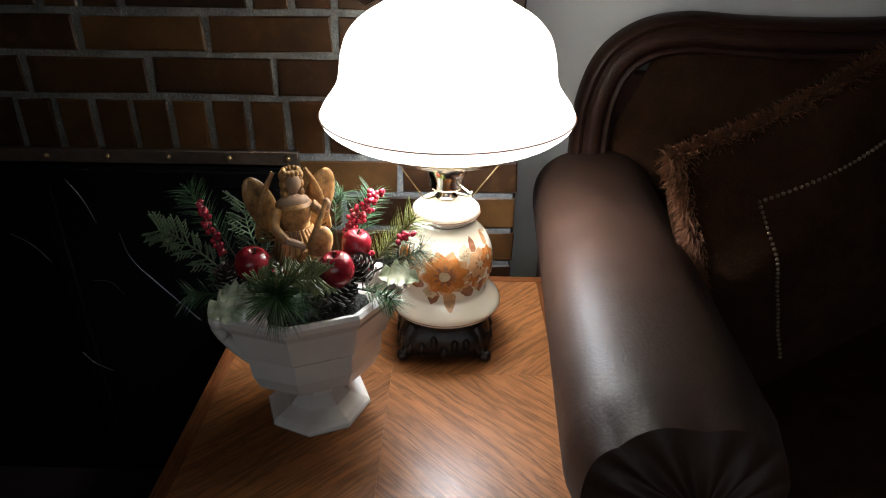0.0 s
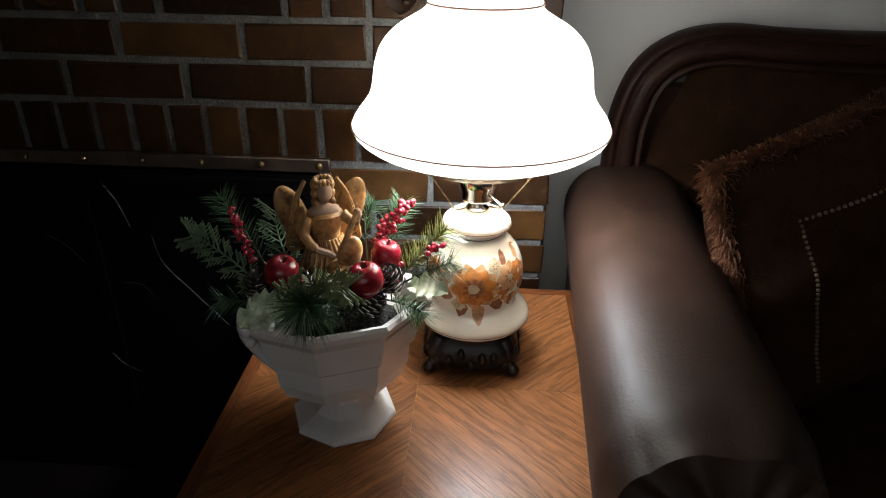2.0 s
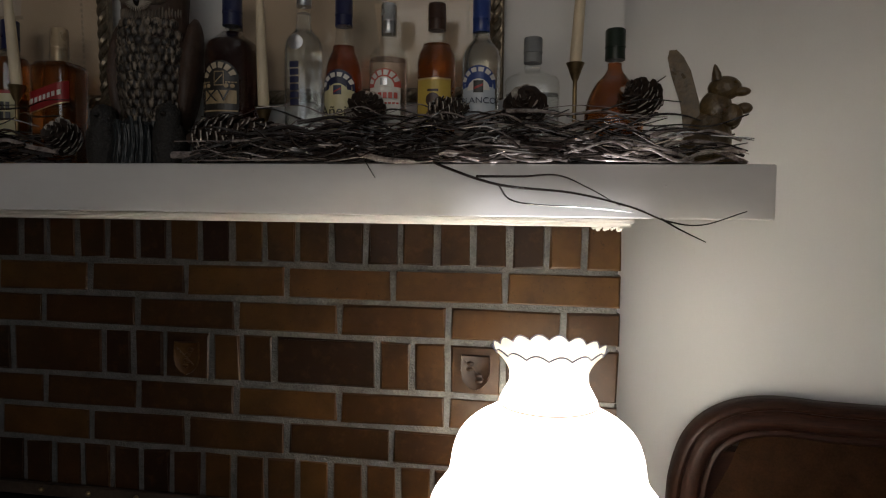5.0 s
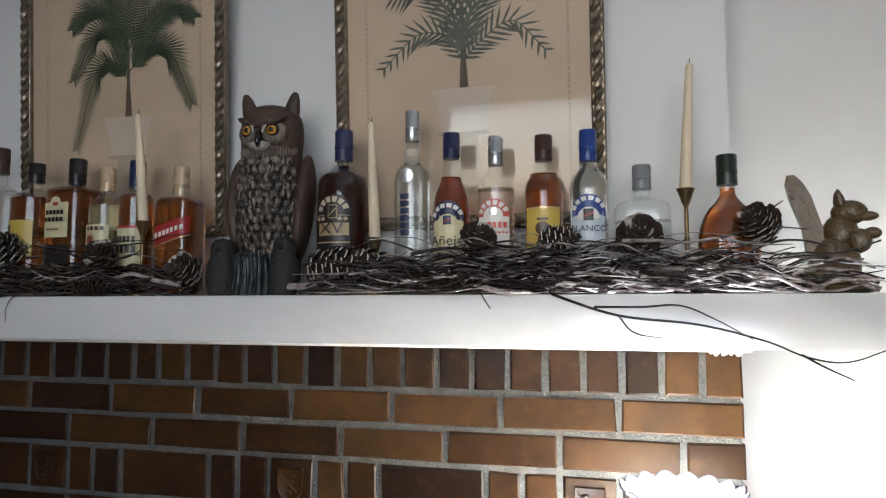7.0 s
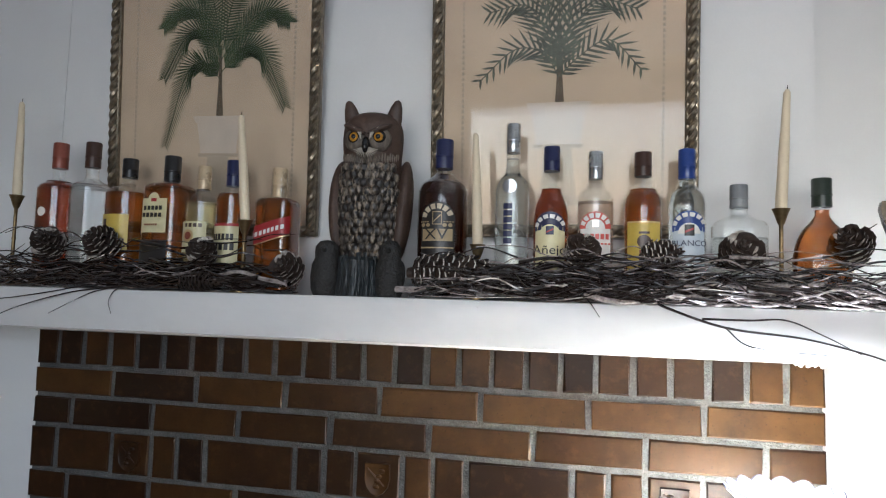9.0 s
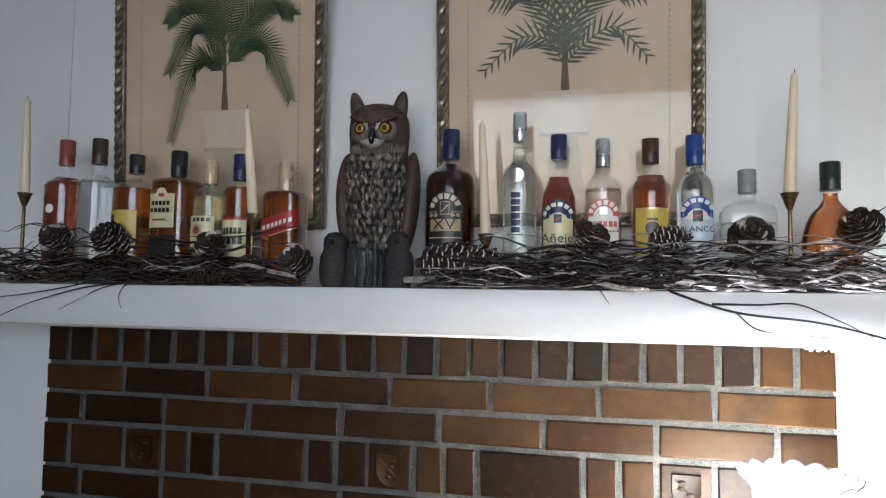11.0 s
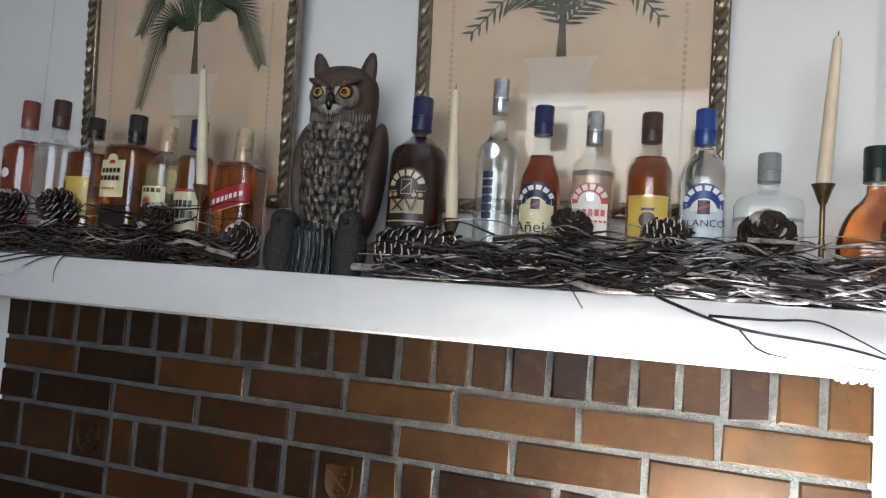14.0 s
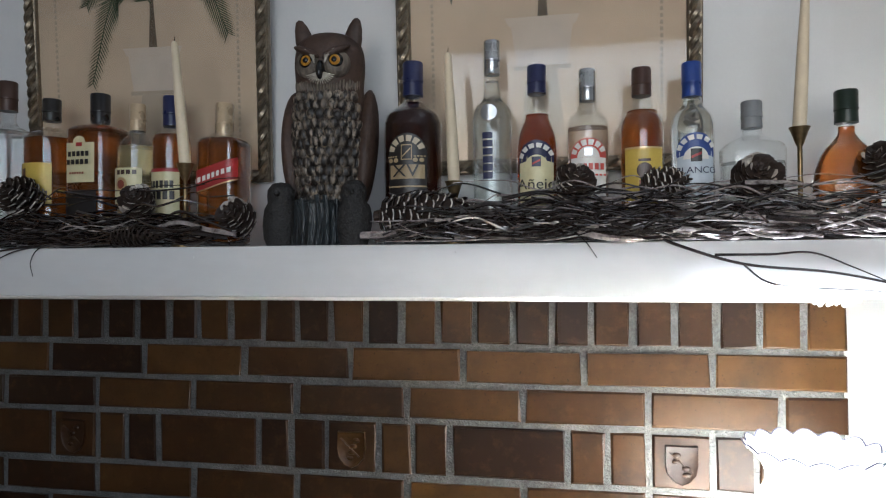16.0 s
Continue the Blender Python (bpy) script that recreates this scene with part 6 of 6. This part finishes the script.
# ---- flowers painted on the lamp's glass body ----
PETAL = surface("orange_petal", (0.62, 0.22, 0.045), 0.25, vary=0.4, big=70, fine=260, relief=0)
PETAL_PALE = surface("pale_orange_petal", (0.66, 0.36, 0.17), 0.25, vary=0.35, big=70, fine=260, relief=0)
BUFF = surface("buff_petal", (0.66, 0.52, 0.33), 0.25, vary=0.3, big=70, relief=0)
LEAF_BROWN = surface("russet_leaf", (0.36, 0.15, 0.075), 0.25, vary=0.45, big=80, relief=0)
SMOOTH_GLOBE = [(p.x, p.z) for p in curve_pts([(r, 0, z) for r, z in globe_prof], 3)]


def globe_point(s, z, off):
    z += 0.009
    best = 0.064
    for (r0, z0), (r1, z1) in zip(SMOOTH_GLOBE, SMOOTH_GLOBE[1:]):
        if z0 <= z <= z1 and z1 > z0 and 0.085 < z < 0.2:
            best = r0 + (r1 - r0) * (z - z0) / (z1 - z0)
    a = -math.pi / 2 + s / 0.066
    return Vector(((best + off) * math.cos(a), (best + off) * math.sin(a), z))


def petal(cs, cz, angle, inner, length, width, material, off, name="petal"):
    ca, sa = math.cos(angle), math.sin(angle)

    def f(u, v):
        w = width * (math.sin(math.pi * min(1, 0.12 + 0.80 * u)) ** 0.7) * (v - 0.5) * (1 + 0.1 * math.sin(u * 9))
        r = inner + length * u * (1 - 0.10 * (abs(v - 0.5) * 2) ** 2)
        return globe_point(cs + r * ca - w * sa, cz + r * sa + w * ca, off)
    part(name, sheet(bmesh.new(), f, 8, 6), material, globe)


def flower(cs, cz, size, petals, material, twist=0.0):
    for k in range(petals):
        petal(cs, cz, twist + 2 * math.pi * k / petals, size * 0.16, size * 0.84, size * (5.2 / petals), material, (0.0009 if material is not PETAL else 0.0013) + 0.00012 * (k % 3))
    for k in range(petals):
        petal(cs, cz, twist + 2 * math.pi * (k + 0.5) / petals, size * 0.12, size * 0.36, size * 0.12, LEAF_BROWN, 0.0018, "petal_vein")
    petal(cs - size * 0.2, cz, 0, 0, size * 0.4, size * 0.42, BUFF, 0.0021, "flower_centre")


for k, (s, z, a, l) in enumerate(((-0.030, 0.150, 2.9, 0.018), (-0.026, 0.130, 3.6, 0.018), (-0.012, 0.118, 4.4, 0.02), (0.006, 0.115, 4.75, 0.022), (0.022, 0.124, 5.4, 0.02), (0.026, 0.138, 6.1, 0.016), (-0.024, 0.165, 2.3, 0.016), (0.05, 0.128, 4.9, 0.018), (0.062, 0.140, 5.6, 0.018), (-0.05, 0.14, 3.3, 0.018), (-0.062, 0.152, 2.6, 0.016), (0.04, 0.17, 1.4, 0.014), (0.066, 0.172, 1.0, 0.015))):
    petal(s * 1.1, z, a, 0.002, l * 1.35, l * 0.9, LEAF_BROWN if k % 3 else PETAL_PALE, 0.0004, "leaf")
for k in range(46):
    s = rs.uniform(-0.085, 0.085)
    z = 0.143 + rs.uniform(-0.026, 0.026) * (1 - abs(s) * 5)
    petal(s, z, rs.uniform(0, 6.28), 0.001, rs.uniform(0.010, 0.017), rs.uniform(0.006, 0.010), rs.choice((LEAF_BROWN, BUFF, PETAL_PALE, PETAL_PALE, PETAL)), 0.00035 + 0.00001 * k, "leaf")
flower(0.0, 0.143, 0.036, 9, PETAL_PALE, 0.55)
flower(0.0, 0.143, 0.031, 8, PETAL, 0.2)
flower(0.052, 0.154, 0.022, 7, PETAL_PALE, 0.5)
flower(-0.050, 0.150, 0.019, 7, PETAL_PALE, 0.1)
flower(0.070, 0.157, 0.017, 7, PETAL, 0.3)
flower(-0.068, 0.158, 0.016, 7, PETAL, 0.8)
flower(0.030, 0.173, 0.011, 6, BUFF, 0.4)
flower(-0.022, 0.112, 0.011, 6, BUFF, 0.9)
flower(-0.030, 0.174, 0.011, 6, BUFF, 0.0)

# ---- fringed cushion on the sofa ----
PL, PU, PV = Vector((0.186, -0.226, 0.826)), Vector((0.375, 0.126, 0.1495)), Vector((0.13, -0.05, -0.427))
PN = PV.cross(PU).normalized()
if PN.y > 0:
    PN = -PN
cushion = thing("throw_cushion", "brown velvet cushion with fringe and beaded trim on the sofa", "cushion", pose(0, 0, 0))


def cushion_side(sign, thick):
    def f(u, v):
        e = (math.sin(math.pi * u) * math.sin(math.pi * v)) ** 0.42
        pinch_u = 0.035 * math.sin(math.pi * v) * (1 - 2 * u)
        pinch_v = 0.035 * math.sin(math.pi * u) * (1 - 2 * v)
        fold = 0.008 * math.sin(u * 9 + v * 14) * e * (1 - u) + 0.006 * math.sin(v * 31 + u * 5) * max(0, 0.35 - u) * 2.5 * e
        return PL + PU * (u + pinch_u) + PV * (v + pinch_v) + PN * sign * (thick * e + fold)
    return f


def plump_back(u, v):
    """The fuller back of the cushion, swelling out past its seam."""
    p = cushion_side(-1, 0.135)(u, v)
    swell = (math.sin(math.pi * u) * math.sin(math.pi * v)) ** 0.35
    return p - PU * 0.085 * swell * (1 - u) ** 2 - PV * 0.06 * swell * (1 - v) ** 3


part("front_cover", sheet(bmesh.new(), cushion_side(1, 0.075), 40, 40), VELVET, cushion)
part("back_cover", sheet(bmesh.new(), plump_back, 40, 40), VELVET, cushion)
FRINGE = surface("bronze_fringe", (0.21, 0.088, 0.043), 0.6, vary=0.7, big=80, fine=300, relief=0, spec=0.2)
bm = bmesh.new()
edge_f = cushion_side(1, 0.0)
for i in range(13000):
    u, v, outward = (rs.random(), 0.0, -PV) if i % 2 == 0 else (0.0, rs.random(), -PU)
    p = edge_f(u, v) + PN * rs.uniform(-0.006, 0.012) - outward.normalized() * rs.uniform(0.0, 0.018)
    d = (outward.normalized() * 0.7 + Vector((rs.gauss(0, 0.5), rs.gauss(0, 0.5), rs.gauss(0, 0.5) + 0.05)) + PN * 0.35).normalized()
    ln = rs.uniform(0.012, 0.028)
    w = d.orthogonal().normalized() * 0.0008
    tip = p + d * ln + Vector((0, 0, -0.005))
    mid = p + d * ln * 0.6
    bm.faces.new([bm.verts.new(q) for q in (p - w, mid - w, tip, mid + w, p + w)])
part("fringe", bm, FRINGE, cushion, "short bronze brown fringe")["kind"] = "stuff"
bm = bmesh.new()
face = cushion_side(1, 0.075)
BEAD = surface("pale_bead", (0.16, 0.115, 0.075), 0.3, vary=0.3, relief=0)
for i in range(34):
    for u, v in ((0.22, 0.22 + 0.6 * i / 33), (0.22 + 0.7 * i / 33, 0.22)):
        ball(bm, face(u, v) + PN * 0.002, 0.0028, (1, 1, 1), 6, 5)
part("beaded_trim", bm, BEAD, cushion, "line of small pale beads")["kind"] = "stuff"

# ---- bricks and pieces of the fireplace, last ----
BRICKS = {}


def brick_mesh(w, h):
    key = (round(w, 3), round(h, 3), random.randrange(6))
    if key not in BRICKS:
        bm = box(bmesh.new(), -w / 2, w / 2, 0, 0.03, -h / 2, h / 2)
        front = [e for e in bm.edges if all(v.co.y < 0.001 for v in e.verts)]
        bmesh.ops.bevel(bm, geom=front, offset=0.0028, segments=1, affect="EDGES")
        for v in bm.verts:
            v.co += Vector((random.uniform(-1, 1) * 0.0019, random.uniform(0, 1) * 0.001, random.uniform(-1, 1) * 0.0017))
        BRICKS[key] = link_mesh("brick", bm, BRICK, False)
    return BRICKS[key]


def lay(x0, x1, z0, z1):
    """One brick between joint centres."""
    joint = 0.011
    ob = new("brick", brick_mesh(x1 - x0 - joint, z1 - z0 - joint))
    ob.matrix_world = pose((x0 + x1) / 2 + random.uniform(-1, 1) * 0.0012, random.uniform(0, 0.002), (z0 + z1) / 2 + random.uniform(-1, 1) * 0.001, 0, random.uniform(-0.4, 0.4), 0)
    ob.parent = brick_wall
    return ob


def course(z0, z1, joints):
    for a, b in zip(joints, joints[1:]):
        lay(min(a, b), max(a, b), z0, z1)


E0, E8 = 0.005, LEFT_END - 0.005
full = [E0] + [-0.208 - 0.213 * k for k in range(7)] + [E8]
half = [E0, -0.101] + [-0.3145 - 0.213 * k for k in range(7)] + [E8]
half_left = [j for j in half if j > E8 + 0.05 or j == E8]
upright = [E0] + [-0.065 - 0.0682 * k for k in range(17)] + [-1.22 - 0.0698 * k for k in range(7)] + [E8]
course(1.22, 1.312, upright)
course(1.1513, 1.22, full)
course(1.0826, 1.1513, half_left)
third = [E0, -0.14, -0.21, -0.314, -0.382, -0.45, -0.659, -0.728, -0.7925, -0.895, -0.965, -1.032, -1.243, -1.314, -1.38, -1.481, -1.628, E8]
course(0.9805, 1.0826, third)
course(0.9115, 0.9805, half_left)
course(0.8395, 0.9115, full)
course(0.734, 0.8395, [E0] + [-0.0675 * k - 0.003 for k in range(1, 25)] + [E8])
z, k = 0.734, 0
while z - 0.0705 > FLOOR:
    inner_r, inner_l = OPEN_R - 0.004, OPEN_L + 0.004
    course(z - 0.0705, z, [E0, -0.212, inner_r] if k % 2 == 0 else [E0, -0.105, -0.318, inner_r])
    course(z - 0.0705, z, [inner_l, -1.49, E8] if k % 2 == 0 else [inner_l, -1.385, -1.598, E8])
    z -= 0.0705
    k += 1
for sx in (-0.261, -0.844, -1.43):
    bm = bmesh.new()
    outline = [(-0.027, 0.032), (0.027, 0.032), (0.028, 0.0), (0.024, -0.018), (0.013, -0.031), (0.0, -0.037), (-0.013, -0.031), (-0.024, -0.018), (-0.028, 0.0)]
    back = [bm.verts.new((x, 0.004, z)) for x, z in outline]
    front = [bm.verts.new((x * 0.94, -0.005, z * 0.94)) for x, z in outline]
    inner = [bm.verts.new((x * 0.84, -0.0035, z * 0.86)) for x, z in outline]
    n = len(outline)
    for ring_a, ring_b in ((back, front), (front, inner)):
        for i in range(n):
            bm.faces.new((ring_a[i], ring_a[(i + 1) % n], ring_b[(i + 1) % n], ring_b[i]))
    bm.faces.new(inner)
    for i in range(4):
        ball(bm, (random.uniform(-0.012, 0.012), -0.004, 0.016 - 0.011 * i), 0.0045, (1.6, 0.5, 1), 8, 5)
    tube(bm, [(-0.02, -0.004, 0.02), (0.016, -0.004, -0.014)], 0.0015, 0.0015, 5)
    ob = part("shield_relief", bm, BRICK, brick_wall, "moulded heraldic shield on a brick")
    ob.matrix_world = pose(sx, 0.0, 1.029)
